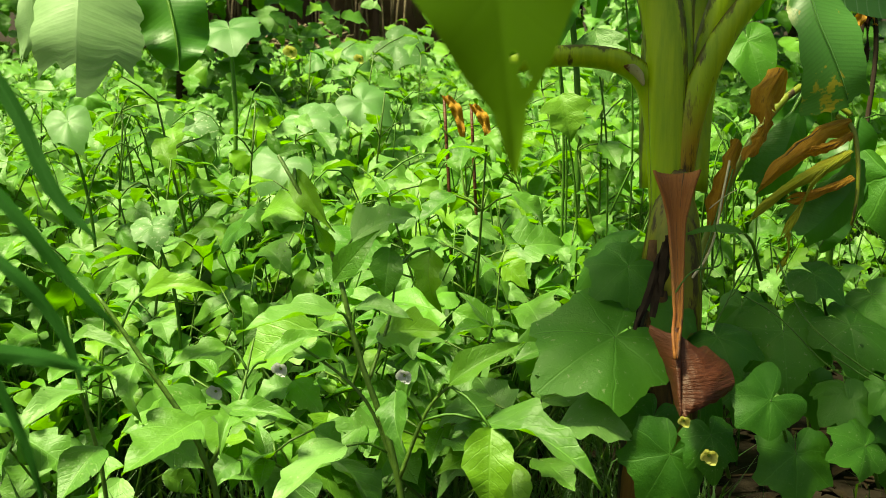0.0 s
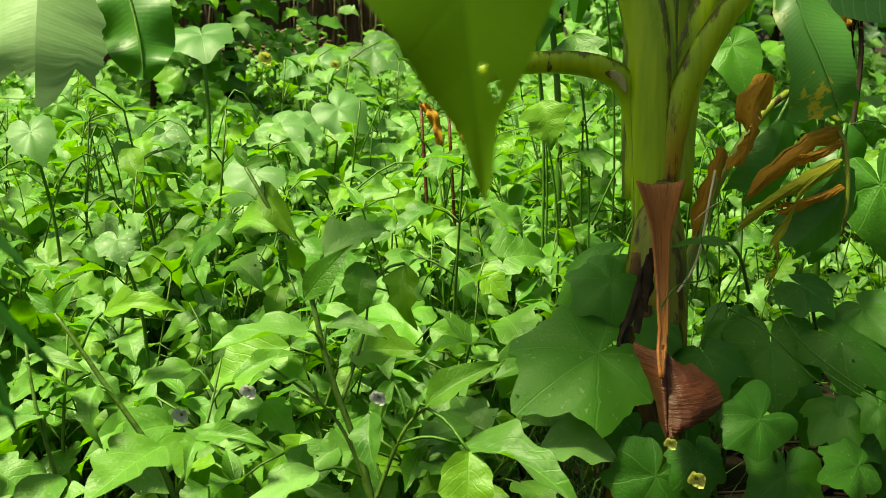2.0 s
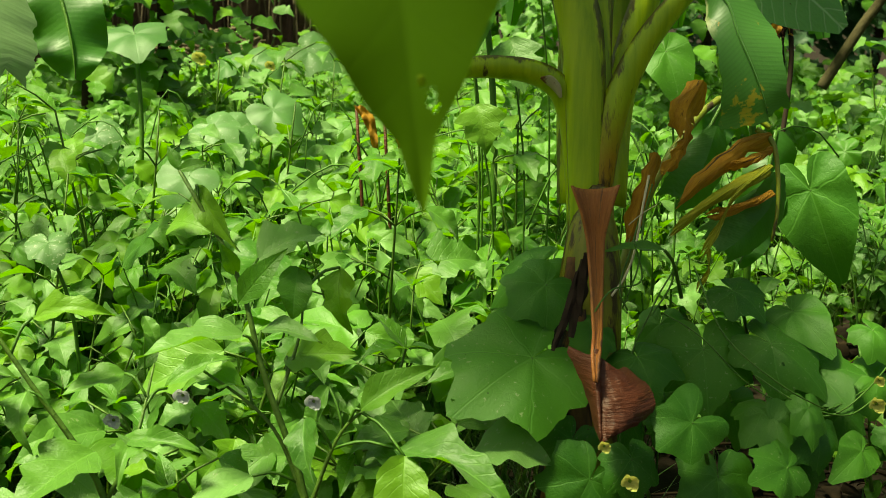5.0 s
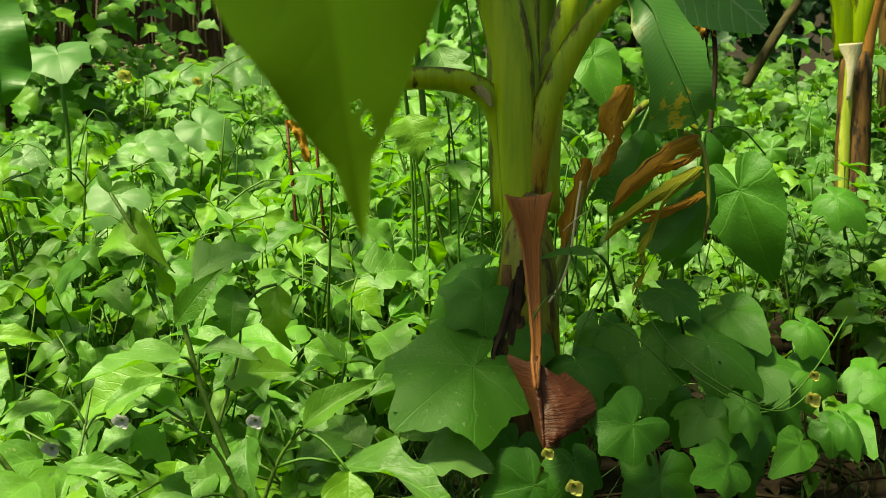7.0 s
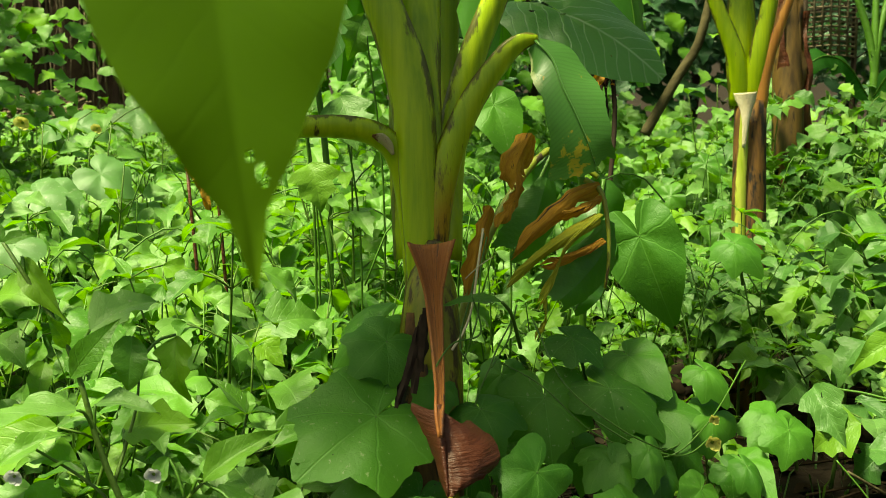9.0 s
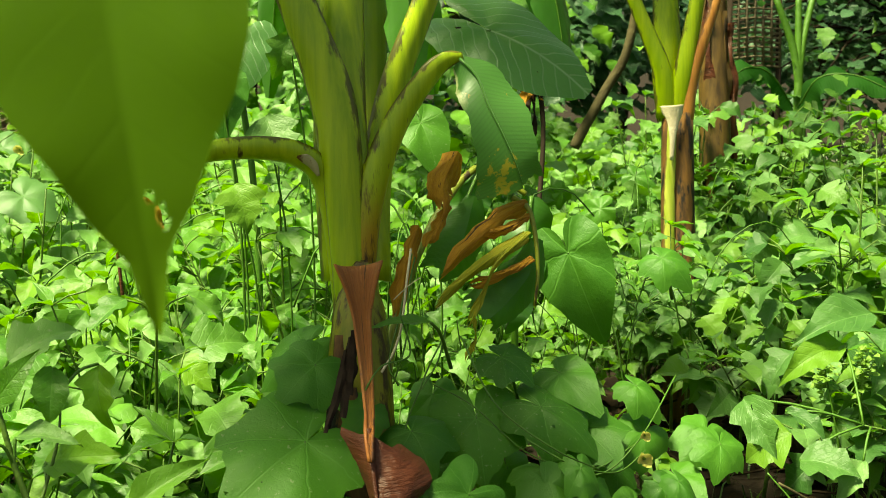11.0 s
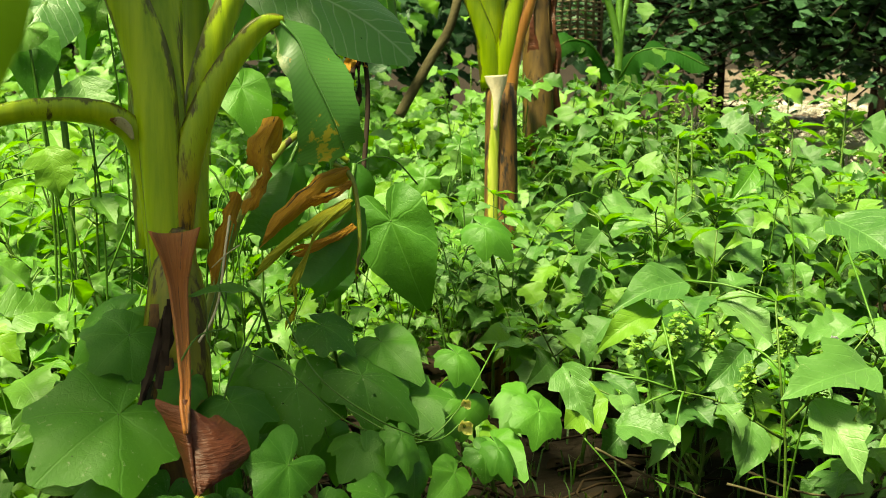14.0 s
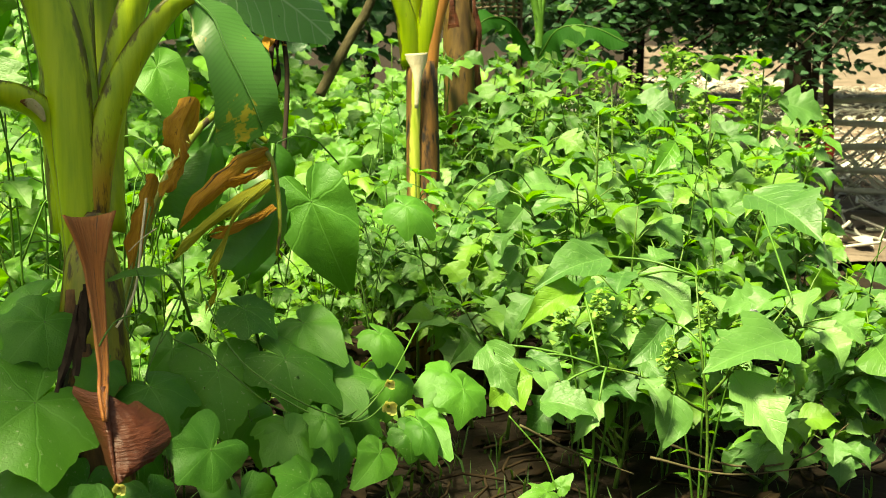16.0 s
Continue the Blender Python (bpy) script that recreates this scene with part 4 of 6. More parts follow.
    # withered strips of an older leaf at the side
    strips = (
        (((0.650, 2.506, 0.995), (0.614, 2.474, 0.940), (0.607, 2.458, 0.895)), 0.032, DRY_ORANGE, 0.9),
        (((0.625, 2.475, 0.897), (0.600, 2.464, 0.861), (0.575, 2.453, 0.826)), 0.013, DRY_ORANGE, 0.8),
        (((0.769, 2.448, 0.901), (0.705, 2.425, 0.873), (0.641, 2.410, 0.829), (0.593, 2.401, 0.780)), 0.019, DRY_ORANGE, 0.9),
        (((0.769, 2.433, 0.874), (0.722, 2.409, 0.861), (0.680, 2.415, 0.843)), 0.011, DRY_ORANGE, 0.7),
        (((0.758, 2.410, 0.842), (0.689, 2.387, 0.812), (0.621, 2.373, 0.770), (0.571, 2.375, 0.724)), 0.015, YELLOW_STRIP, 0.8),
        (((0.765, 2.402, 0.800), (0.717, 2.387, 0.782), (0.672, 2.383, 0.767), (0.646, 2.397, 0.757)), 0.012, DRY_ORANGE, 0.6),
        (((0.748, 2.372, 0.854), (0.685, 2.356, 0.804), (0.648, 2.343, 0.745), (0.624, 2.340, 0.697)), 0.007, YELLOW_STRIP, 0.5),
        (((0.636, 2.339, 0.705), (0.632, 2.334, 0.669), (0.620, 2.340, 0.632)), 0.005, YELLOW_STRIP, 0.6),
        (((0.566, 2.489, 0.860), (0.534, 2.450, 0.790), (0.505, 2.420, 0.700)), 0.018, DRY_ORANGE, 0.8),
    )
    for k, (pts, w, mat, fd) in enumerate(strips):
        rg = np.random.RandomState(60 + k)
        wl, wr = w * rg.uniform(0.45, 1.15, 9), w * rg.uniform(0.45, 1.15, 9)
        wl[-1], wr[-1] = 0.35 * w, 0.2 * w
        part("withered_strip", sheet(pts, wl, wr, (0.1, -1, 0.4), mat, "withered_strip", 40, fd * 0.9, 0.0015, 5, 0.03, 60 + k), e)
    for k, (pts, w) in enumerate(((((0.690, 2.535, 0.905), (0.654, 2.508, 0.817), (0.605, 2.505, 0.760)), 0.048), (((0.786, 2.453, 0.830), (0.768, 2.427, 0.771), (0.723, 2.417, 0.720), (0.675, 2.420, 0.678)), 0.040),
                                  (((0.770, 2.461, 0.800), (0.719, 2.450, 0.747), (0.655, 2.447, 0.706)), 0.026))):
        part("green_strip", sheet(pts, (0.3 * w, w, w, 0.7 * w), (0.4 * w, w, 0.9 * w, 0.5 * w), (0.1, -1, 0.3), BANANA_LEAF, "green_strip", 26, 0.3, 0.002, 9, 0.02, 65 + k), e, label="dark green strip of torn blade")
    part("midrib", Buf().tube(curve([(0.744, 2.464, 0.908), (0.771, 2.446, 0.885), (0.778, 2.424, 0.823), (0.774, 2.404, 0.762), (0.765, 2.397, 0.709)], 16), np.linspace(0.006, 0.003, 16), 7).mesh("midrib", BANANA_OLD), e)
    part("dry_string", Buf().tube(curve([(0.527, 2.380, 0.832), (0.511, 2.353, 0.769), (0.497, 2.334, 0.701), (0.477, 2.311, 0.661), (0.451, 2.291, 0.631)], 20), 0.0022, 6).mesh("dry_string", CUT), e, label="pale dry vine string")
    part("dry_string", Buf().tube(curve([(0.542, 2.369, 0.781), (0.513, 2.350, 0.769), (0.485, 2.338, 0.749)], 10), 0.001, 5).mesh("dry_string", CUT), e, label="pale dry fibre")
    for k, (pts, w) in enumerate(((((0.405, 2.330, 0.690), (0.388, 2.290, 0.625), (0.372, 2.240, 0.570)), 0.013), (((0.395, 2.320, 0.670), (0.372, 2.270, 0.610), (0.338, 2.215, 0.553)), 0.009), (((0.412, 2.335, 0.700), (0.405, 2.300, 0.650), (0.392, 2.270, 0.600)), 0.012))):
        part("rotten_flap", blade(pts, w, (0.4 * (k - 1), -1, 0.3), BARK, "rotten_flap", n=24, fold=0.5, seed=72 + k, wave=0.004, ragged=0.2), e, label="black rotting flap of sheath")
    part("withered_stalk", Buf().tube(curve([(0.475, 2.443, 0.501), (0.529, 2.523, 0.680), (0.619, 2.624, 0.831), (0.746, 2.714, 0.945), (0.827, 2.643, 0.892)], 16), np.linspace(0.012, 0.006, 16), 7).mesh("withered_stalk", BANANA_OLD), e)
    part("leaf_blade", blade(((0.841, 2.650, 0.885), (0.814, 2.612, 0.781), (0.782, 2.577, 0.685), (0.752, 2.550, 0.633)), 0.05, (-0.2, -1, 0.3), BANANA_LEAF, seed=8), e)
    part("leaf_blade", blade(((0.746, 2.712, 0.934), (0.703, 2.681, 0.856), (0.686, 2.657, 0.778)), 0.05, (-0.2, -1, 0.3), BANANA_LEAF, seed=9), e)


def banana_back():
    e = thing("banana_plant", (1.835, 4.094, -0.018), "young banana plant with brown dead sheaths and lime stalks", "banana plant", "banana plants")
    core = Buf().tube(curve([(1.832, 4.081, -0.103), (1.853, 4.176, 0.511), (1.875, 4.245, 0.964)], 12), np.linspace(0.0631, 0.0536, 12), 16)
    part("pseudostem", core.mesh("pseudostem", BANANA_BROWN), e)
    rows = (
        ("stalk", ((1.866, 4.224, 0.946), (1.856, 4.240, 1.097), (1.855, 4.273, 1.304), (1.873, 4.392, 1.871)), (0.11, 0.12, 0.10, 0.06), BANANA),
        ("stalk", ((1.843, 4.219, 0.956), (1.817, 4.218, 1.107), (1.758, 4.244, 1.265), (1.637, 4.284, 1.561)), (0.085, 0.07, 0.055, 0.04), BANANA),
        ("stalk", ((1.877, 4.213, 0.956), (1.890, 4.204, 1.107), (1.925, 4.215, 1.283), (1.987, 4.223, 1.596)), (0.085, 0.075, 0.06, 0.04), BANANA),
        ("sheath", ((1.898, 4.197, 0.947), (1.917, 4.204, 1.078), (1.964, 4.209, 1.227), (2.036, 4.225, 1.413)), (0.05, 0.045, 0.04, 0.03), BANANA_ORANGE),
    )
    for name, pts, wd, mat in rows:
        part(name, Buf().add(*sheath(pts, wd, 0.008, (1.4, 1.2, 1.0, 0.9), (0, 1, 0.1), 18)).mesh(name, mat), e)
    part("sheath", Buf().add(*sheath(((1.793, 4.105, 0.409), (1.808, 4.142, 0.689), (1.821, 4.161, 0.856), (1.825, 4.165, 0.950)), (0.044, 0.042, 0.036, 0.034), 0.004, (0.7, 0.7, 0.7, 0.7), (0, 1, 0.1), 16)).mesh("sheath", BANANA_STRIPE), e, label="yellow-lime edge of a sheath")
    part("cut_sheath", Buf().add(*sheath(((1.813, 4.146, 0.816), (1.820, 4.153, 0.891), (1.825, 4.158, 0.939), (1.827, 4.161, 0.972), (1.826, 4.162, 0.998)), (0.014, 0.022, 0.042, 0.074, 0.084), 0.005, (0.6, 0.6, 0.7, 0.8, 0.8), (0, 1, 0.1), 18)).mesh("cut_sheath", CUT), e, label="pale cut sheath end")
    # unseen blades above, kept narrow to shade the stem and side bed less
    part("leaf_blade", blade(((1.873, 4.392, 1.871), (2.2, 4.6, 2.5), (2.3, 5.0, 2.8), (2.4, 5.6, 2.6)), 0.08, (0, -0.3, 1), BANANA_LEAF, torn=5, seed=11), e)
    part("leaf_blade", blade(((1.637, 4.284, 1.561), (1.7, 4.2, 2.0), (1.4, 4.1, 2.1), (0.9, 4.0, 1.9)), 0.08, (0, -0.3, 1), BANANA_LEAF, torn=5, seed=12), e)
    part("leaf_blade", blade(((1.987, 4.223, 1.596), (2.5, 4.1, 2.1), (2.8, 4.0, 2.2), (3.3, 3.9, 2.0)), 0.08, (0, -0.3, 1), BANANA_LEAF, torn=5, seed=13), e)


def add_midribs(plants):
    """A pale raised midrib under each broad banana blade."""
    for e in plants:
        for ob in [c for c in e.children if c.name.startswith("leaf_blade")]:
            me = ob.data
            half = len(me.vertices) // 2
            line = [me.vertices[i].co.copy() for i in range(0, half, 5)]
            rib = new("midrib", Buf().tube([p + Vector((0, -0.003, 0.002)) for p in line], np.linspace(0.005, 0.0015, len(line)), 6).mesh("midrib", STEM))
            rib.parent = ob


banana_front()
banana_back()

# ---- gourd vine round the banana plant ----


petal_meshes = {}


def flower(p, e, mat, size):
    """A small cone with five pointed petals, each a part of its own."""
    if mat.name not in petal_meshes:
        petal_meshes[mat.name] = leaf_mesh("petal", grid_leaf(0.45, 5, 5, -0.7, 0.3, 0.08, 3), mat)
    core = part("flower", Buf().tube([(0, 0.3, 0), (0, 0, 0), (0, -0.35, 0)], (0.10, 0.22, 0.08), 7).mesh("flower", BUD), e, Matrix.Translation(p) @ Matrix.Diagonal((size, size, size, 1)))
    for i in range(5):
        a = i * 1.2566 + 0.3
        pt = new("petal", petal_meshes[mat.name])
        pt.parent = core
        pt.matrix_basis = aim((0, 0, 0), (math.cos(a), -0.3 - 0.2 * (i % 2), math.sin(a)), (0, -1, 0), 1.0 + 0.15 * (i % 3))
    return core


def vine_leaf(e, mesh, base, tip, up, wide=1.0, root=None, grow=1.0):
    """One leaf of the vine with its stalk; grow lengthens it past the tip of its lobe."""
    b, t = Vector(base), Vector(tip)
    b = b.lerp(t, 0.22)
    part("leaf", mesh, e, aim(b, t, up, (t - b).length * grow, wide * 0.82))
    r = Vector(root) if root else b + Vector((0.05, 0.06, -0.10))
    part("leaf_stalk", Buf().tube(curve([r, (r + b) / 2 + Vector((0, 0, 0.02)), b], 6), np.linspace(0.004, 0.003, 6), 5).mesh("leaf_stalk", STEM), e)


def gourd_vine():
    e = thing("gourd_vine", (0.471, 2.182, 0.055), "dark green gourd vine with large lobed leaves on the banana stem", "gourd vine")
    L = gourd_leaves
    F, U, S = (0.1, -1, 0.5), (0, -0.6, 1), (-0.2, -1, 0.15)
    vine_leaf(e, L[0], (0.350, 2.291, 0.540), (0.160, 2.157, 0.474), (-0.15, -0.8, 0.8), 1.15)
    vine_leaf(e, L[1], (0.364, 2.372, 0.647), (0.271, 2.311, 0.593), (-0.3, -0.9, 0.5), 1.2)
    vine_leaf(e, L[2], (0.368, 2.467, 0.664), (0.246, 2.437, 0.594), (-0.4, -0.7, 0.7), 0.9)
    vine_leaf(e, L[3], (0.504, 2.351, 0.519), (0.535, 2.255, 0.467), F, 1.5)
    vine_leaf(e, L[0], (0.647, 2.409, 0.536), (0.644, 2.311, 0.401), S, 1.15)
    vine_leaf(e, L[1], (0.687, 2.421, 0.621), (0.757, 2.355, 0.588), U, 1.2)
    vine_leaf(e, L[2], (0.733, 2.370, 0.542), (0.853, 2.261, 0.479), (0.1, -0.8, 0.8), 0.9)
    vine_leaf(e, L[3], (0.963, 2.426, 0.546), (1.016, 2.359, 0.500), U, 1.0)
    vine_leaf(e, ivy_leaf, (0.579, 2.126, 0.470), (0.484, 2.072, 0.416), (0.1, -1, 0.5), 1.2, None, 0.80)
    vine_leaf(e, L[0], (0.621, 2.175, 0.370), (0.617, 2.102, 0.261), F, 1.2)
    vine_leaf(e, L[1], (0.727, 2.256, 0.431), (0.762, 2.184, 0.344), S, 0.9)
    vine_leaf(e, L[2], (0.965, 2.291, 0.386), (1.018, 2.235, 0.338), F, 0.9)
    vine_leaf(e, long_leaf, (0.880, 2.601, 0.830), (0.955, 2.516, 0.590), (-0.35, -1, 0.1), 1.0)
    vine_leaf(e, L[3], (1.096, 2.616, 0.761), (1.154, 2.540, 0.719), (0, -0.9, 0.7), 1.1)
    vine_leaf(e, L[1], (1.103, 2.312, 0.456), (1.079, 2.244, 0.391), (0.1, -0.9, 0.7), 1.25)
    vine_leaf(e, L[2], (0.397, 2.277, 0.393), (0.347, 2.226, 0.310), S, 1.1)
    vine_leaf(e, L[0], (0.416, 2.168, 0.369), (0.351, 2.132, 0.255), F, 1.3)
    vine_leaf(e, L[3], (0.461, 2.149, 0.404), (0.477, 2.090, 0.325), F, 1.1)
    vine_leaf(e, L[1], (0.450, 2.345, 0.561), (0.383, 2.285, 0.527), F, 1.1)
    vine_leaf(e, young_leaves[0], (0.579, 2.318, 0.704), (0.434, 2.305, 0.721), (0.1, -0.5, 1), 0.7)
    vine_leaf(e, L[0], (0.837, 2.394, 0.485), (0.878, 2.266, 0.445), (-0.25, -0.8, 0.7), 1.0, None, 1.15)
    vine_leaf(e, L[2], (1.002, 2.402, 0.458), (0.906, 2.337, 0.421), (0.00, -0.8, 0.7), 0.9, None, 1.15)
    vine_leaf(e, L[1], (0.835, 2.267, 0.408), (0.764, 2.190, 0.369), (0.25, -0.8, 0.7), 1.0, None, 1.15)
    vine_leaf(e, long_leaf, (1.007, 2.330, 0.393), (1.025, 2.214, 0.365), (-0.25, -0.8, 0.7), 1.0, None, 1.15)
    vine_leaf(e, L[3], (0.738, 2.296, 0.439), (0.742, 2.185, 0.405), (0.00, -0.8, 0.7), 1.0, None, 1.15)
    vine_leaf(e, long_leaf, (0.921, 2.262, 0.365), (0.848, 2.189, 0.336), (0.25, -0.8, 0.7), 1.1, None, 1.15)
    vine_leaf(e, long_leaf, (0.815, 2.457, 0.577), (0.859, 2.328, 0.538), (-0.25, -0.8, 0.7), 1.1, None, 1.15)
    vine_leaf(e, L[2], (1.144, 2.443, 0.436), (1.071, 2.367, 0.391), (0.00, -0.8, 0.7), 0.9, None, 1.15)
    vine_leaf(e, L[0], (0.754, 2.161, 0.365), (0.673, 2.097, 0.366), (0.25, -0.8, 0.7), 1.0, None, 1.15)
    # low leaves added to stand in for the dark shade behind the vine
    for k, (b, t) in enumerate((((0.625, 2.486, 0.391), (0.577, 2.422, 0.300)), ((0.724, 2.476, 0.400), (0.739, 2.405, 0.308)), ((0.515, 2.447, 0.386), (0.511, 2.376, 0.286)), ((0.847, 2.470, 0.443), (0.870, 2.398, 0.350)),
                                ((0.962, 2.494, 0.372), (0.952, 2.428, 0.289)), ((0.332, 2.473, 0.409), (0.290, 2.409, 0.320)), ((0.609, 2.567, 0.531), (0.583, 2.502, 0.446)), ((0.793, 2.305, 0.352), (0.824, 2.233, 0.268)))):
        vine_leaf(e, L[k % 4], b, t, (0.3 * (k % 3 - 1), -1, 0.35), 0.95)
    flower((0.444, 2.048, 0.384), e, YELLOW, 0.019)
    flower((0.391, 2.002, 0.460), e, YELLOW, 0.013)
    flower((0.898, 2.188, 0.466), e, YELLOW, 0.019)
    flower((0.902, 2.194, 0.506), e, YELLOW, 0.013)
    vine_leaf(e, heart_leaves[0], (1.251, 2.197, 0.249), (1.284, 2.190, 0.283), UPW, 1.1)
    vine_leaf(e, heart_leaves[1], (1.246, 2.199, 0.248), (1.166, 2.183, 0.261), UPW, 0.9)
    vine_leaf(e, L[2], (0.790, 2.233, 0.461), (0.795, 2.162, 0.400), F, 0.8)
    vine_leaf(e, L[3], (0.982, 2.246, 0.410), (0.999, 2.182, 0.363), F, 0.8)
    for pts in (((0.399, 2.205, 0.614), (0.443, 2.254, 0.650), (0.503, 2.295, 0.658), (0.490, 2.309, 0.727)), ((0.472, 2.293, 0.608), (0.499, 2.301, 0.687), (0.517, 2.360, 0.758), (0.542, 2.415, 0.811)),
                ((0.520, 2.282, 0.598), (0.563, 2.332, 0.636), (0.592, 2.386, 0.687)), ((0.592, 2.283, 0.687), (0.633, 2.206, 0.581), (0.726, 2.176, 0.503), (0.819, 2.200, 0.449)),
                ((0.938, 2.275, 0.450), (0.870, 2.245, 0.425), (0.781, 2.236, 0.451), (0.711, 2.277, 0.490)), ((1.251, 2.197, 0.249), (1.232, 2.221, 0.314), (1.179, 2.262, 0.389)),
                ((0.461, 2.233, 0.051), (0.487, 2.319, 0.449), (0.542, 2.379, 0.580), (0.598, 2.438, 0.651)),
                ((0.567, 2.396, 0.575), (0.633, 2.360, 0.538), (0.728, 2.311, 0.451), (0.833, 2.274, 0.425), (0.931, 2.308, 0.453)),
                ((0.480, 2.289, 0.605), (0.466, 2.298, 0.644), (0.499, 2.359, 0.713), (0.539, 2.426, 0.816)),
                ((0.748, 2.307, 0.440), (0.843, 2.270, 0.415), (0.934, 2.291, 0.469), (1.060, 2.415, 0.550))):
        part("tendril", Buf().tube(curve(pts, 24), 0.0016, 6).mesh("tendril", STEM), e)


gourd_vine()

# ---- near leaf hanging into view and tall grass blades ----


def near_leaf():
    e = thing("climbing_plant", (0.25, -0.5, 0), "climbing plant with one large drooping green leaf close by", "climbing plant")
    base, tip = Vector((0.014, 0.860, 1.316)), Vector((0.047, 0.802, 1.032))
    keys = [(0, 0.05), (0.08, 0.20), (0.2, 0.26), (0.36, 0.25), (0.46, 0.2375), (0.57, 0.20), (0.66, 0.148), (0.77, 0.094), (0.856, 0.038), (0.956, 0.016), (1, 0.002)]
    v, f, u = cut_leaf(keys, 0.15, 0.12, 0.008, 77, 90, 31)
    eaten = lambda x, y: ((x - 0.042) / 0.012) ** 2 + ((y - 0.770) / 0.020) ** 2 < 1 + 0.4 * math.sin(x * 300) or ((x - 0.025) / 0.010) ** 2 + ((y - 0.735) / 0.007) ** 2 < 1
    f = [q for q in f if not eaten(0.5 - u[q[0]][0], u[q[0]][1])]
    part("leaf", leaf_mesh("leaf", (v, f, u), NEAR), e, aim(base, tip, (0.05, -1, 0.2)))
    st = Buf().tube(curve([(0.25, -0.5, -0.03), (0.2, -0.45, 1.0), (0.1, -0.1, 1.75), (0.0, 0.5, 1.85), base], 24), np.linspace(0.008, 0.004, 24), 7)
    part("stem", st.mesh("stem", STEM), e)


def tall_grass():
    e = thing("tall_grass", (-0.72, 1.2, 0), "tall grass clump with long arching green blades", "grass clump")
    rows = (((-0.467, 1.125, 1.161), (-0.369, 1.085, 1.064), (-0.320, 1.048, 0.985), (-0.280, 1.030, 0.944), 40),
            ((-0.460, 1.120, 1.037), (-0.375, 1.086, 0.969), (-0.322, 1.073, 0.909), (-0.272, 1.063, 0.857), 36),
            ((-0.442, 1.083, 0.955), (-0.368, 1.055, 0.920), (-0.321, 1.045, 0.872), (-0.297, 1.034, 0.817), 34),
            ((-0.427, 0.964, 0.874), (-0.366, 0.963, 0.870), (-0.314, 0.963, 0.866), (-0.271, 0.961, 0.856), 46),
            ((-0.389, 1.017, 0.883), (-0.357, 1.005, 0.825), (-0.336, 0.996, 0.781), (-0.320, 0.986, 0.732), 26))
    for k, (a, b, c, d, w) in enumerate(rows):
        part("leaf_blade", blade((a, b, c, d), w * 0.85 / 2324 / 2, (0.3, -1, 0.5), DARK_BLADE, seed=30 + k, wave=0.002), e)
        part("culm", Buf().tube(curve([(-0.72 + 0.01 * k, 1.2, -0.03), (-0.7, 1.2, 0.6), a], 10), 0.006, 6).mesh("culm", STEM), e)


near_leaf()
tall_grass()

# ---- eggplants of the front row, branch by branch ----


def front_eggplant(label, stems, leaves, flowers=(), young=(), kinds=egg_leaves):
    e = thing("eggplant", stems[0][0][0], label, "eggplant", "eggplants of the front row")
    lines = []
    for pts, r in stems:
        c = curve(pts, 14)
        lines.append(c)
        part("stem", Buf().tube(c, np.linspace(r * 0.6, r * 0.28, 14), 7).mesh("stem", STEM_DARK), e)
    allp = np.concatenate(lines)
    for k, (b, t, wide, up) in enumerate(leaves):
        b, t = Vector(b), Vector(t)
        root = Vector(allp[np.argmin(np.linalg.norm(allp - np.array(b) + np.array([0, 0, 0.05]), axis=1))])
        part("leaf", kinds[k % 5], e, aim(b, t, up, (t - b).length * 1.08, wide * 0.82))
        part("leaf_stalk", Buf().tube(curve([root, (root + b) / 2 + Vector((0, 0, 0.012)), b], 6), 0.0028, 5).mesh("leaf_stalk", STEM), e)
    for b, t in young:
        part("leaf", young_leaves[k % 3], e, aim(b, t, (0, -0.8, 0.6)))
        k += 1
    for p in flowers:
        flower(p, e, WHITE, 0.017)
    return e


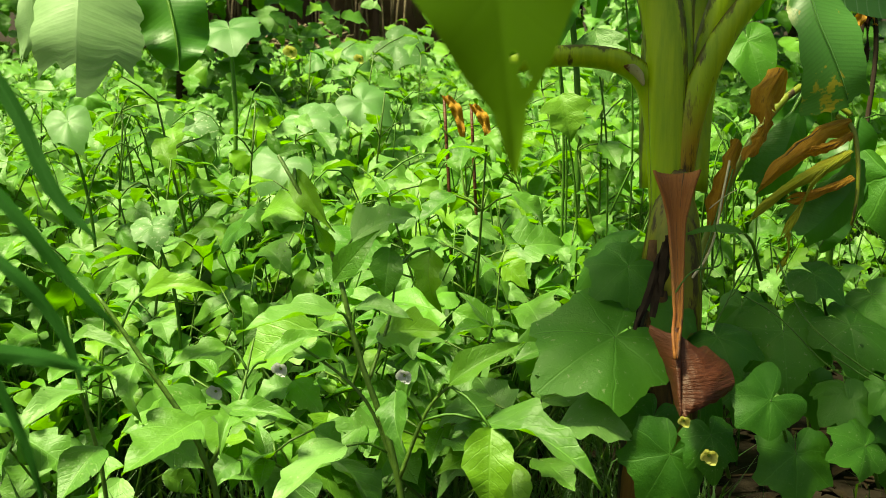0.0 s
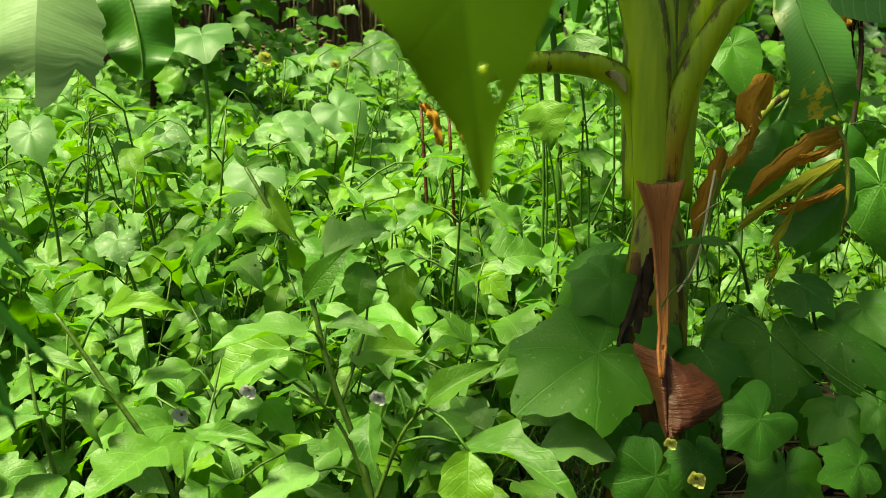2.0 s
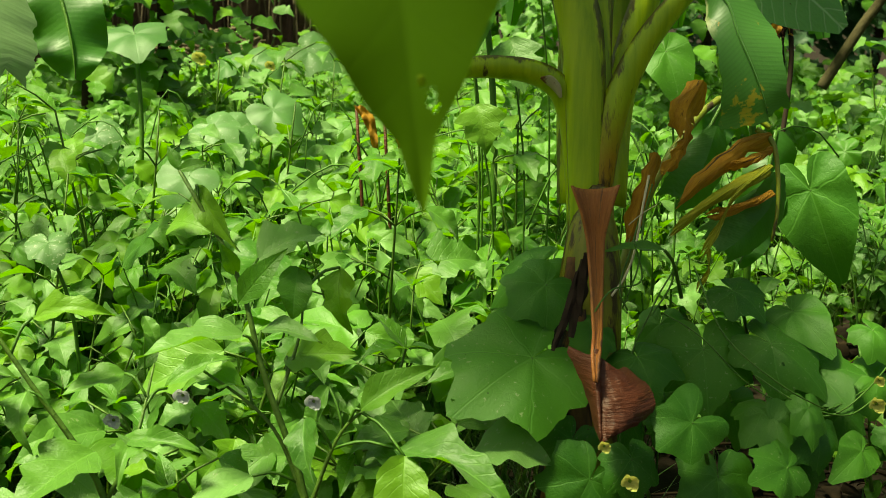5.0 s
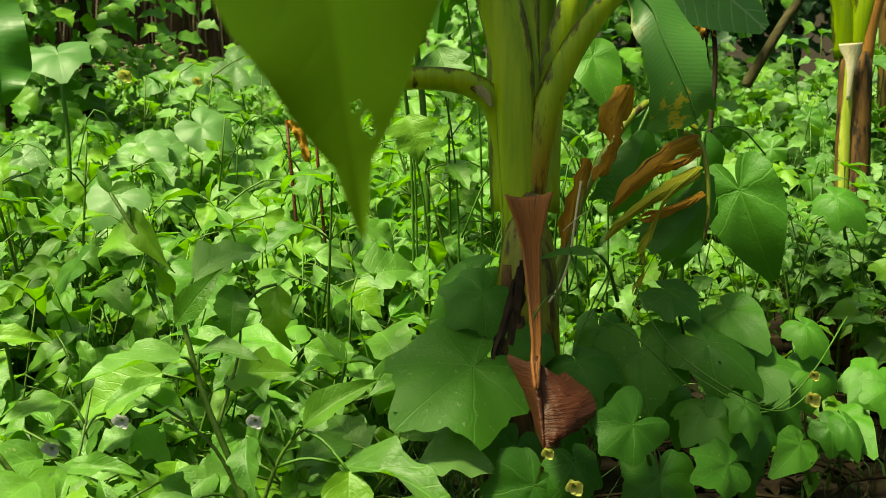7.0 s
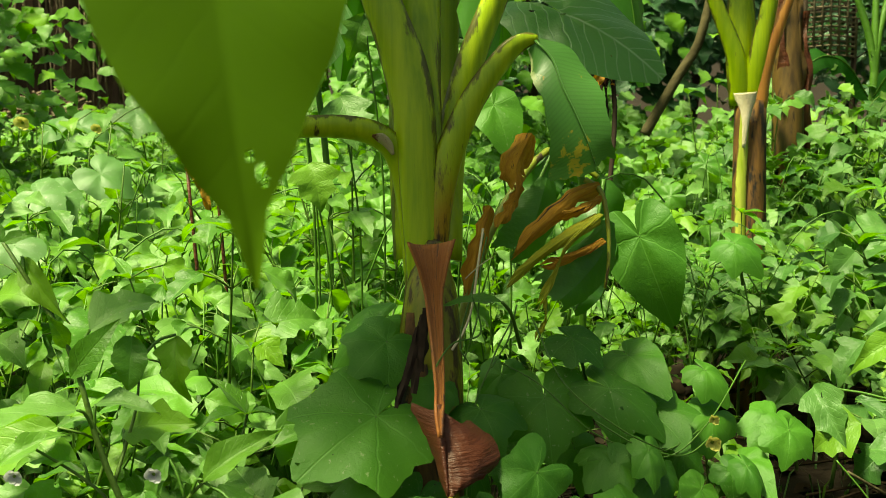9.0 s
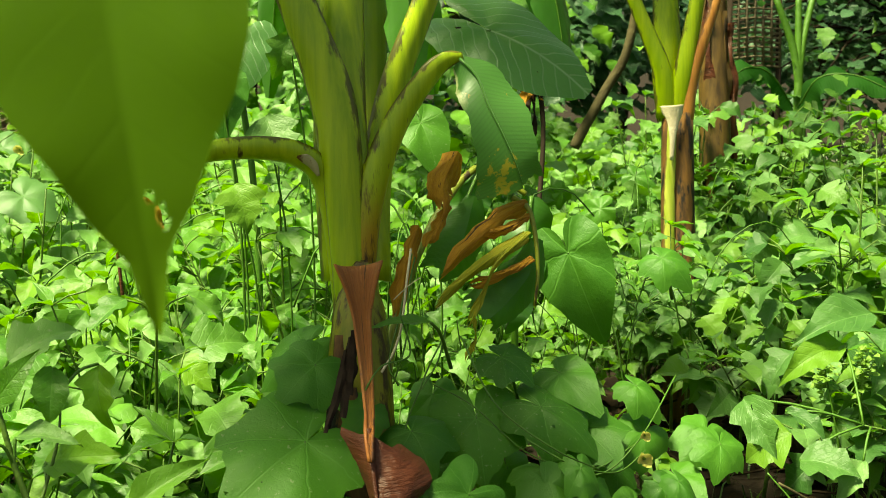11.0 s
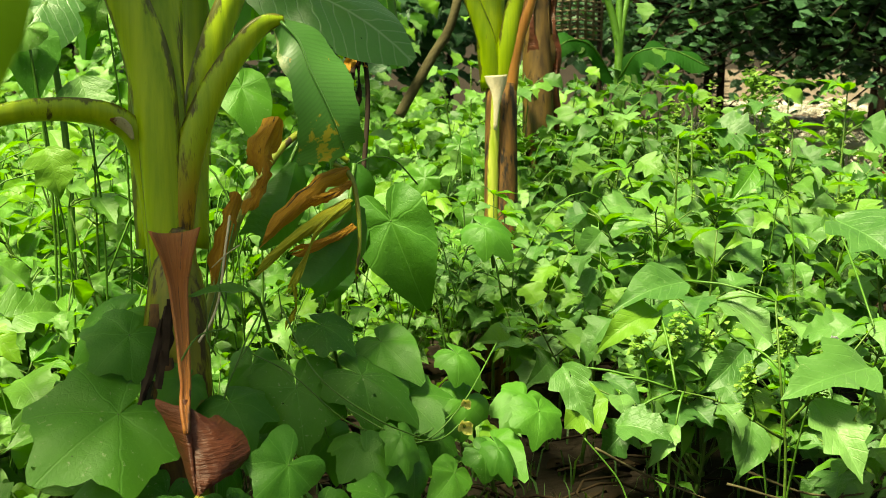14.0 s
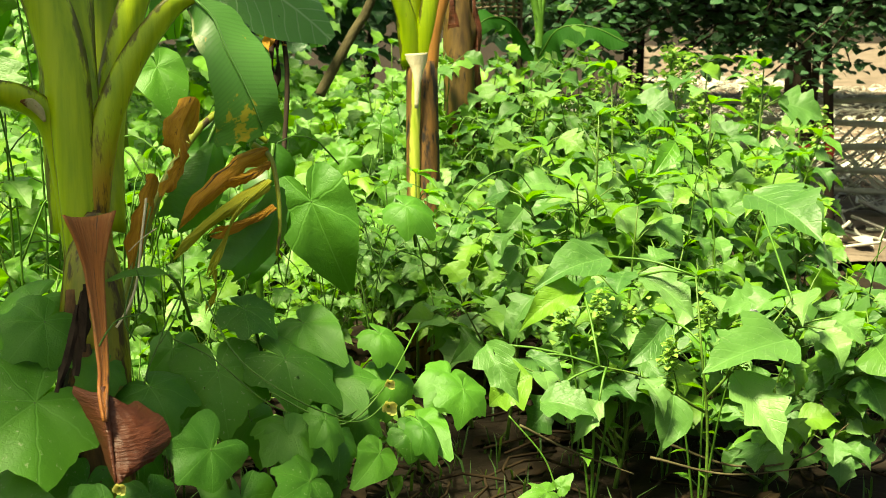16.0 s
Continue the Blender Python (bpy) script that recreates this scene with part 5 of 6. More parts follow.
front_eggplant("eggplant with pale holed leaves and white flowers",
    ((((-0.057, 2.115, 0.013), (-0.074, 2.124, 0.306), (-0.147, 2.159, 0.528), (-0.191, 2.192, 0.690), (-0.285, 2.226, 0.857)), 0.012),
     (((-0.074, 2.124, 0.306), (-0.139, 2.153, 0.449), (-0.279, 2.194, 0.548)), 0.007),
     (((-0.074, 2.124, 0.306), (-0.021, 2.121, 0.440), (0.045, 2.113, 0.503)), 0.007),
     (((-0.129, 2.157, 0.468), (-0.092, 2.210, 0.576), (-0.084, 2.245, 0.649)), 0.006)),
    (((-0.179, 2.153, 0.598), (-0.327, 2.073, 0.605), 0.9, FLAT), ((-0.151, 2.174, 0.600), (-0.059, 2.136, 0.615), 0.9, FLAT),
     ((-0.161, 2.237, 0.707), (-0.059, 2.271, 0.775), 0.9, UPW), ((-0.094, 2.253, 0.688), (-0.101, 2.180, 0.632), 1.3, FACE),
     ((-0.024, 2.273, 0.685), (-0.038, 2.193, 0.596), 0.8, SIDE), ((-0.113, 2.223, 0.541), (-0.011, 2.149, 0.577), 0.9, UPW),
     ((0.012, 2.109, 0.484), (0.119, 2.107, 0.573), 0.7, UPW), ((0.065, 2.097, 0.424), (0.244, 1.949, 0.448), 0.55, FLAT),
     ((0.082, 2.046, 0.427), (0.071, 1.938, 0.347), 1.3, UPW), ((-0.181, 2.194, 0.498), (-0.290, 2.184, 0.549), 0.8, FLAT),
     ((-0.166, 2.107, 0.373), (-0.274, 1.958, 0.342), 0.7, FLAT), ((-0.260, 2.241, 0.830), (-0.205, 2.163, 0.745), 0.7, SIDE),
     ((-0.079, 2.107, 0.474), (-0.084, 2.014, 0.418), 0.8, SIDE), ((-0.041, 2.155, 0.510), (-0.088, 2.101, 0.446), 0.7, SIDE)),
    ((-0.278, 2.153, 0.497), (-0.064, 2.131, 0.493), (-0.391, 2.154, 0.455)),
    (((-0.285, 2.226, 0.857), (-0.307, 2.236, 0.904)), ((-0.285, 2.226, 0.857), (-0.237, 2.211, 0.883)), ((-0.191, 2.192, 0.690), (-0.215, 2.164, 0.750)), ((-0.188, 2.183, 0.643), (-0.119, 2.163, 0.746))))
front_eggplant("eggplant with long bare stems and dark lobed leaves",
    ((((-0.351, 2.068, 0.036), (-0.393, 2.080, 0.341), (-0.514, 2.101, 0.542), (-0.581, 2.120, 0.635)), 0.011),
     (((-0.393, 2.080, 0.341), (-0.346, 2.101, 0.444), (-0.326, 2.172, 0.544)), 0.007),
     (((-0.554, 2.028, 0.087), (-0.557, 2.027, 0.331), (-0.592, 2.032, 0.504), (-0.617, 2.073, 0.608)), 0.008)),
    (((-0.409, 2.077, 0.427), (-0.496, 1.941, 0.408), 1.1, UPW), ((-0.549, 1.992, 0.412), (-0.596, 1.884, 0.379), 1.2, UPW),
     ((-0.510, 2.139, 0.631), (-0.396, 2.107, 0.673), 0.6, UPW), ((-0.370, 2.099, 0.435), (-0.260, 2.028, 0.484), 0.6, UPW),
     ((-0.346, 2.100, 0.440), (-0.362, 2.002, 0.457), 0.8, FLAT), ((-0.374, 2.169, 0.529), (-0.462, 2.116, 0.519), 0.8, UPW),
     ((-0.617, 2.066, 0.571), (-0.518, 2.029, 0.591), 0.6, FLAT), ((-0.583, 2.030, 0.495), (-0.662, 1.908, 0.498), 0.6, FLAT),
     ((-0.307, 2.174, 0.502), (-0.217, 2.171, 0.585), 0.7, UPW), ((-0.514, 2.097, 0.524), (-0.531, 2.005, 0.475), 0.8, SIDE)),
    (), (((-0.581, 2.120, 0.635), (-0.629, 2.127, 0.672)), ((-0.581, 2.120, 0.635), (-0.548, 2.112, 0.695))))
front_eggplant("eggplant with drooping lobed leaves over bare dark soil",
    ((((1.749, 2.396, -0.093), (1.756, 2.407, 0.225), (1.730, 2.408, 0.424), (1.761, 2.482, 0.571)), 0.007),
     (((1.754, 2.419, 0.275), (1.596, 2.424, 0.371), (1.499, 2.453, 0.401)), 0.006),
     (((1.756, 2.424, 0.299), (1.831, 2.361, 0.425), (1.951, 2.383, 0.523)), 0.006)),
    (((1.758, 2.330, 0.390), (1.772, 2.167, 0.290), 0.7, FACE), ((1.651, 2.391, 0.336), (1.588, 2.310, 0.246), 1.1, FACE),
     ((1.353, 2.451, 0.338), (1.416, 2.349, 0.366), 0.95, UPW), ((1.467, 2.399, 0.344), (1.384, 2.350, 0.303), 0.9, UPW),
     ((1.569, 2.394, 0.383), (1.580, 2.294, 0.361), 1.0, UPW), ((1.909, 2.330, 0.449), (1.670, 2.272, 0.447), 0.8, UPW),
     ((1.639, 2.656, 0.593), (1.445, 2.610, 0.586), 0.9, UPW), ((1.701, 2.618, 0.549), (1.762, 2.471, 0.522), 0.7, UPW),
     ((1.555, 2.626, 0.534), (1.389, 2.587, 0.519), 0.8, UPW), ((1.909, 2.322, 0.413), (1.888, 2.241, 0.361), 0.8, UPW),
     ((2.206, 2.863, 0.682), (2.225, 2.619, 0.638), 0.9, UPW), ((1.724, 2.531, 0.459), (1.592, 2.463, 0.387), 0.8, FACE),
     ((1.282, 2.565, 0.447), (1.278, 2.439, 0.382), 0.7, SIDE), ((1.357, 2.524, 0.424), (1.393, 2.417, 0.423), 0.7, UPW)),
    ((1.866, 2.416, 0.491),), (((2.152, 3.137, 0.789), (2.046, 3.059, 0.725)), ((2.155, 3.144, 0.827), (2.125, 3.051, 0.852))), broad_leaves)

# ---- flowering basil among the eggplants ----


def basil():
    rg = random.Random(71)
    e = thing("basil", (0, 0, 0), "flowering basil with pale green bud spikes among eggplants", "basil", "basil plants")
    for k in range(3):
        a = k * 2.1
        top = Vector((math.cos(a) * 0.10, math.sin(a) * 0.10, rg.uniform(0.46, 0.60)))
        line = curve([(0, 0, -0.03), top * 0.5 + Vector((0, 0, 0.05)), top], 9)
        part("stem", Buf().tube(line, np.linspace(0.004, 0.002, 9), 5).mesh("stem", STEM), e)
        b = Buf()
        for i in range(100):
            h = i / 100
            an = i * 2.4
            way = Vector((math.cos(an), math.sin(an), rg.uniform(-0.2, 0.9)))
            p = top + Vector((rg.gauss(0, 0.011), rg.gauss(0, 0.011), -0.07 + 0.09 * h + rg.gauss(0, 0.02)))
            b.put(grid_leaf(0.5, 4, 3, 0.6, 0.4, 0.05, i % 5), aim(p, p + way, (rg.uniform(-0.4, 0.4), -0.4, 1), 0.015 * rg.uniform(0.6, 1.5)))
        tagged(part("flower_spike", b.mesh("flower_spike", BUD), e), kind="stuff")
        for i in range(6):
            an = rg.uniform(0, 6.28)
            p = Vector(line[2 + i])
            part("leaf", young_leaves[i % 3], e, aim(p, p + Vector((math.cos(an), math.sin(an), 0.1)), (0, -0.4, 1), rg.uniform(0.05, 0.09)))
    return e


herb = basil()
herb.matrix_basis = Matrix.Translation((1.61, 2.65, -0.02))
herb.scale = (0.9, 0.9, 0.9)
for x, y, s in ((1.77, 2.45, 0.85), (1.87, 2.73, 0.73), (3.31, 4.05, 1.5), (3.11, 4.27, 1.6), (2.78, 4.32, 1.67), (2.85, 3.68, 1.2)):
    c = copy_thing(herb, pose(x, y, -0.02, 0, 0, x * 300))
    c.scale = (s, s, s)

# ---- larger leaves behind the bed ----


def stalked(name, label, category, mesh, base, tip, up, foot, wide=1.0, r=0.008, group=""):
    """A broad leaf on a tall stalk that stands in the soil."""
    e = thing(name, foot, label, category, group)
    part("leaf", mesh, e, aim(base, tip, up, None, wide))
    f, b = Vector(foot), Vector(base)
    part("leaf_stalk", Buf().tube(curve([f - Vector((0, 0, 0.04)), f * 0.45 + b * 0.55 + Vector((0.03, 0, 0.08)), b], 12), np.linspace(r * 1.3, r, 12), 7).mesh("leaf_stalk", STEM), e)
    return e


def under(p, dx=0.0, dy=0.0):
    return (p[0] + dx, p[1] + dy, 0.0)


taro_leaf = leaf_mesh("taro_leaf", fan_leaf([(0, 1.0), (7, 0.88), (18, 0.78), (34, 0.70), (60, 0.62), (100, 0.58), (135, 0.60), (158, 0.58), (170, 0.42), (177, 0.2), (180, 0.08)], 44, 6, 0.16, 0.45, 0.05, 91, 0.02), TARO)
stalked("taro", "large dull green taro leaf above the bed", "taro", taro_leaf, (0.900, 3.164, 1.234), (1.117, 2.986, 1.109), (-0.1, -0.8, 0.75), (1.0, 3.3, 0), 0.72)
stalked("taro", "large dull green taro leaf above the bed", "taro", taro_leaf, (0.326, 3.560, 1.212), (0.216, 3.462, 1.062), (-0.15, -0.9, 0.6), (0.35, 3.5, 0), 0.9)
stalked("squash_plant", "pale round squash leaf on a tall stalk", "squash", squash_leaves[0], (-0.738, 4.510, 0.992), (-0.705, 4.373, 0.919), (0.0, -0.75, 0.7), under((-0.757, 4.402, 0.713)), 1.15, 0.007, "squash plants")
for k, (b, t, w) in enumerate((((-0.712, 3.579, 0.684), (-0.750, 3.554, 0.811), 1.0), ((-0.868, 2.997, 0.830), (-0.827, 2.933, 0.767), 0.9), ((-0.421, 3.375, 0.683), (-0.487, 3.311, 0.618), 1.2),
                               ((-0.392, 3.997, 0.729), (-0.318, 3.932, 0.659), 1.2), ((-0.604, 2.654, 0.651), (-0.586, 2.595, 0.615), 1.1), ((-0.279, 4.410, 0.754), (-0.162, 4.345, 0.685), 1.0),
                               ((-0.399, 5.248, 0.858), (-0.283, 5.189, 0.818), 1.2), ((-0.226, 6.067, 0.866), (-0.068, 6.001, 0.793), 1.2), ((-0.689, 3.584, 0.759), (-0.652, 3.516, 0.694), 1.1), ((-0.425, 3.960, 0.740), (-0.340, 3.890, 0.697), 1.1))):
    stalked("squash_plant", "pale green squash leaf on a stalk in the bed", "squash", squash_leaves[k % 3], b, t, (0, -0.7, 0.8), under(b, 0.03, 0.05), w, 0.0035, "squash plants")

for k, (b, t, w, up) in enumerate((((0.264, 3.243, 1.121), (0.268, 3.167, 1.002), 1.0, FACE), ((0.370, 3.248, 1.040), (0.400, 3.163, 0.924), 0.9, FACE), ((0.278, 3.091, 0.893), (0.300, 3.014, 0.801), 0.9, UPW), ((0.688, 2.982, 1.026), (0.721, 2.907, 0.912), 0.9, FACE), ((0.439, 3.314, 1.236), (0.387, 3.256, 1.118), 0.8, FACE))):
    stalked("gourd_leaf", "dull green lobed leaf on a stalk behind the banana plant", "vine leaf", (long_leaf, broad_leaves[0], broad_leaves[2], long_leaf, broad_leaves[4])[k], b, t, up, under(b, 0.04, 0.06), w, 0.0024, "leaves behind the banana plant")
stalked("young_vine", "bright lime young vine leaf on a thin stalk", "vine leaf", gourd_far[1], (0.256, 3.198, 1.150), (0.192, 3.187, 1.092), FACE, under((0.256, 3.198, 1.150), 0.03, 0.05), 1.0, 0.003)

hanging = thing("banana_plant", (-1.25, 3.1, 0), "banana plant with a torn pale hanging leaf", "banana plant", "banana plants")
part("pseudostem", Buf().tube(curve([(-1.25, 3.1, -0.05), (-1.22, 3.1, 0.9), (-1.2, 3.1, 1.7)], 10), np.linspace(0.06, 0.045, 10), 14).mesh("pseudostem", BANANA_OLD), hanging)
part("stalk", Buf().tube(curve([(-1.2, 3.1, 1.65), (-1.05, 2.85, 1.75), (-0.694, 2.588, 1.326)], 10), np.linspace(0.02, 0.012, 10), 8).mesh("stalk", BANANA), hanging)
part("torn_blade", sheet(((-0.693, 2.568, 1.23), (-0.692, 2.508, 1.134), (-0.691, 2.470, 1.051), (-0.694, 2.467, 0.983)), (0.06, 0.085, 0.09, 0.075), (0.06, 0.11, 0.12, 0.10), (0.1, -1, 0.3), BANANA_PALE, "torn_blade", 40, 0.25, 0.0006, 12, 0.06, 40), hanging)
part("torn_blade", sheet(((-0.791, 2.557, 1.176), (-0.789, 2.515, 1.070), (-0.805, 2.501, 1.001)), (0.02, 0.03, 0.004), (0.02, 0.025, 0.006), (0.3, -1, 0.3), BANANA_PALE, "torn_blade", 24, 0.3, 0.0005, 8, 0.03, 42), hanging)
part("leaf_blade", blade(((-0.619, 2.674, 1.245), (-0.558, 2.631, 1.135), (-0.528, 2.590, 1.037), (-0.521, 2.578, 0.976)), 0.0757, (0.1, -1, 0.3), BANANA_LEAF, seed=45, fold=0.15), hanging)
part("stalk", Buf().tube(curve([(-1.2, 3.1, 1.65), (-0.95, 2.95, 1.6), (-0.619, 2.674, 1.245)], 10), np.linspace(0.02, 0.012, 10), 8).mesh("stalk", BANANA), hanging)

flowering = stalked("squash_plant", "squash leaf on a stalk with a yellow flower", "squash", squash_leaves[1], (-0.512, 5.246, 0.846), (-0.417, 5.202, 0.883), (0, -0.7, 0.8), under((-0.512, 5.246, 0.846), 0.03, 0.05), 1.0, 0.005, "squash plants")
flower((-0.600, 5.151, 0.880), flowering, YELLOW, 0.035)
flower((-0.333, 5.146, 0.855), flowering, YELLOW, 0.025)
for foot, top in (((0.004, 3.282, 0.0), (0.000, 3.311, 0.868)), ((0.068, 3.332, 0.0), (0.070, 3.357, 0.843))):
    e = thing("dead_stalk", foot, "dry reddish-brown dead stalk in the bed", "stalk", "dead stalks")
    part("stalk", Buf().tube(curve([foot, tuple(0.5 * (Vector(foot) + Vector(top)) + Vector((0.02, 0, 0))), top], 10), np.linspace(0.006, 0.004, 10), 7).mesh("stalk", DRY), e)
    part("dead_leaf", blade((top, tuple(Vector(top) + Vector((0.03, -0.02, -0.03))), tuple(Vector(top) + Vector((0.05, -0.03, -0.10)))), 0.018, (0, -1, 0.2), DRY_ORANGE, "dead_leaf", n=10, ragged=0.3), e)

# ---- back of the garden ----


def old_bananas():
    e = thing("banana_plant", (2.475, 5.188, 0.505), "old banana plant with dry brown stem", "banana plant", "banana plants")
    part("pseudostem", Buf().tube(curve([(2.459, 5.132, 0.169), (2.501, 5.267, 0.985), (2.545, 5.461, 2.137)], 12), np.linspace(0.0730, 0.0584, 12), 14).mesh("pseudostem", BANANA_RUST), e)
    for k, x in enumerate((1070, 1102, 1116)):
        top = Vector((2.504, 5.286, 1.391)) + Vector(((x - 1090) * 0.0024, -0.03, -0.05 * k))
        part("dry_sheath", blade((tuple(top), tuple(top + Vector((0.01, -0.03, -0.35))), tuple(top + Vector((0.02, -0.02, -0.75)))), 0.03, (0, -1, 0.1), (DRY, BANANA_RUST, DRY)[k], "dry_sheath", n=16, fold=0.5, seed=70 + k, ragged=0.4), e)
    e2 = thing("banana_plant", (3.120, 5.619, 0.507), "young banana plant with broad low leaf before the trees", "banana plant", "banana plants")
    # shade put into the colour: darker stem and blade materials on this plant
    for k, x in enumerate((1195, 1236, 1262)):
        part("stalk", Buf().tube(curve([(3.104, 5.576, 0.241), (3.143, 5.708, 1.038), tuple(Vector((3.170, 5.776, 1.463)) + Vector(((x - 1236) * 0.0033, 0, 0)))], 10), np.linspace(0.026, 0.014, 10), 10).mesh("stalk", STEM), e2)
    part("leaf_blade", blade(((3.082, 5.598, 0.910), (3.127, 5.500, 1.042), (3.250, 5.410, 1.055), (3.389, 5.297, 0.979)), 0.12, (0, -0.6, 1), DARK_BLADE, seed=51), e2)
    part("leaf_blade", blade(((3.057, 5.606, 0.910), (2.930, 5.567, 1.057), (2.810, 5.560, 1.097), (2.685, 5.536, 1.036)), 0.1, (0, -0.6, 1), DARK_BLADE, seed=52), e2)
    e3 = thing("banana_plant", (1.0, 5.2, 0), "leafy banana plant behind the bed", "banana plant", "banana plants")
    part("pseudostem", Buf().tube(curve([(1.0, 5.2, -0.05), (1.0, 5.2, 0.8), (1.02, 5.2, 1.5)], 8), np.linspace(0.07, 0.05, 8), 12).mesh("pseudostem", BANANA_OLD), e3)
    for k in range(7):
        a = k * 0.9 + 0.2
        c, s = math.cos(a), math.sin(a)
        part("leaf_blade", blade(((1.02 + 0.03 * c, 5.2 + 0.03 * s, 1.45), (1.02 + 0.35 * c, 5.2 + 0.3 * s, 1.8), (1.02 + 0.7 * c, 5.2 + 0.6 * s, 1.6), (1.02 + 0.85 * c, 5.2 + 0.7 * s, 1.0)), 0.15, (0, -0.4, 1), BANANA_LEAF, torn=4, seed=80 + k), e3)


def bare_branch():
    e = new("fallen_branch", Buf().tube(curve([(1.719, 4.850, 0.816), (1.758, 4.849, 0.884), (1.857, 4.847, 1.050), (1.926, 4.845, 1.161), (1.987, 4.864, 1.375), (2.116, 4.993, 1.727)], 16), np.linspace(0.021, 0.016, 16), 9).mesh("fallen_branch", MOSSY))
    return tagged(e, "dark bare slanting branch behind the bed", "branch")


def remnant():
    e = thing("dead_banana_leaf", (1.273, 3.980, 1.103), "shrivelled pinkish-brown dead leaf hanging behind the bananas", "dead leaf")
    for k, (x, y, w, mat) in enumerate(((757, 150, 14, DRY_ORANGE), (775, 145, 16, DRY), (790, 140, 10, DRY_ORANGE), (768, 205, 12, BARK), (780, 215, 9, BARK))):
        tip = Vector((1.268, 3.969, 1.034)) + Vector(((x - 770) * 0.0016, 0.01 * k, (140 - y) * 0.0017))
        part("shred", blade(((1.284, 3.985, 1.154), tuple(Vector((1.275, 3.977, 1.094)) + Vector(((x - 770) * 0.001, 0, 0))), tuple(tip)), w * 4.0 / 2310, (0.1, -1, 0.2), mat, "shred", n=16, fold=0.6, seed=90 + k, ragged=0.5), e)
    part("stalk", Buf().tube(curve([(1.247, 3.888, 0.554), (1.311, 3.989, 0.928), (1.284, 3.986, 1.158)], 10), 0.008, 7).mesh("stalk", BARK), e)


def twigs():
    for k, pts in enumerate((((1.730, 2.520, 0.172), (1.837, 2.407, 0.140), (1.979, 2.345, 0.159), (2.112, 2.353, 0.219)), ((1.664, 2.491, 0.158), (1.794, 2.370, 0.139), (1.979, 2.289, 0.159)), ((1.288, 2.418, 0.307), (1.405, 2.405, 0.239), (1.547, 2.381, 0.174)))):
        tagged(new("twig", Buf().tube(curve([(p[0], p[1], max(0.02, p[2])) for p in pts], 20), np.linspace(0.0035, 0.0015, 20), 6).mesh("twig", MOSSY)), "thin bent twig lying over the dark soil", "twig", "twigs on the soil")


def posts():
    for x, y0, y1, r in ((1418, 165, 362, 0.026), (1467, 120, 398, 0.024)):
        b = Vector((4.309, 5.118, 0.042)) if x == 1418 else Vector((4.433, 5.062, 0.048))
        t = Vector((4.408, 5.279, 0.969)) if x == 1418 else Vector((4.504, 5.247, 1.024))
        b.z = -0.05
        ob = new("fence_post", Buf().tube(curve([b, (b + t) / 2 + Vector((0.01, 0, 0)), t], 8), [r, r * 1.1, r, r * 0.95, r, r * 1.05, r, r], 9).mesh("fence_post", BARK))
        tagged(ob, "dark weathered wooden fence post", "post", "fence posts")
    b = Buf().tube(curve([(4.276, 5.172, 0.467), (4.359, 5.127, 0.485), (4.460, 5.088, 0.474)], 6), 0.012, 7)
    b.tube(curve([(4.433, 5.124, 0.579), (4.434, 5.092, 0.485), (4.426, 5.093, 0.425)], 6), 0.022, 7)
    tagged(new("cord", b.mesh("cord", RED)), "red cord tied between two posts", "cord")


def bamboo_fence():
    rg = random.Random(9)
    e = thing("bamboo_fence", (4.936, 5.709, -0.040), "weathered grey bamboo fence with lattice of thin canes", "fence")
    a, c = Vector((4.431, 7.357, 0.247)), Vector((5.727, 4.763, 0.393))
    way = c - a
    for k, z in enumerate((0.05, 0.17, 0.29, 0.42, 0.55)):
        p = [Vector((a.x, a.y, z)) + way * t + Vector((0, rg.uniform(-0.02, 0.02), rg.uniform(-0.015, 0.015))) for t in (0, 0.25, 0.5, 0.75, 1)]
        part("rail", Buf().tube(curve(p, 20), [0.017 * (1.0 + 0.12 * (i % 4 == 0)) for i in range(20)], 8).mesh("rail", BAMBOO), e)
    for i in range(240):
        t = rg.random()
        p = Vector((a.x, a.y, 0)) + way * t
        s = rg.choice((-1, 1)) * rg.uniform(0.25, 0.8)
        q = p + way.normalized() * s
        part("cane", Buf().tube([(p.x, p.y + rg.uniform(-0.02, 0.02), rg.uniform(0.0, 0.15)), ((p.x + q.x) / 2, (p.y + q.y) / 2, rg.uniform(0.2, 0.35)), (q.x, q.y, rg.uniform(0.4, 0.6))], rg.uniform(0.003, 0.006), 5).mesh("cane", BAMBOO), e)


def wicker():
    e = thing("wicker_panel", (3.118, 6.090, 0.747), "woven wicker panel leaning behind the bananas", "wicker panel")
    o, x, z = Vector((3.025, 6.182, 1.087)), Vector((0.30, 0.05, 0)), Vector((0, 0.02, 0.6))
    # the panel's shade is put into the colour by the darker thatch material
    for i in range(26):
        part("strand", Buf().tube([o + z * (i / 25), o + z * (i / 25) + x * 0.5 + Vector((0, 0.01 * (i % 2), 0.01)), o + z * (i / 25) + x], 0.006, 5).mesh("strand", THATCH), e)
    for i in range(7):
        part("stake", Buf().tube([o + x * (i / 6), o + x * (i / 6) + z], 0.008, 5).mesh("stake", THATCH), e)
    part("leg", Buf().tube([under(o), tuple(o + z)], 0.015, 7).mesh("leg", BARK), e)
    part("leg", Buf().tube([under(o + x), tuple(o + x + z)], 0.015, 7).mesh("leg", BARK), e)


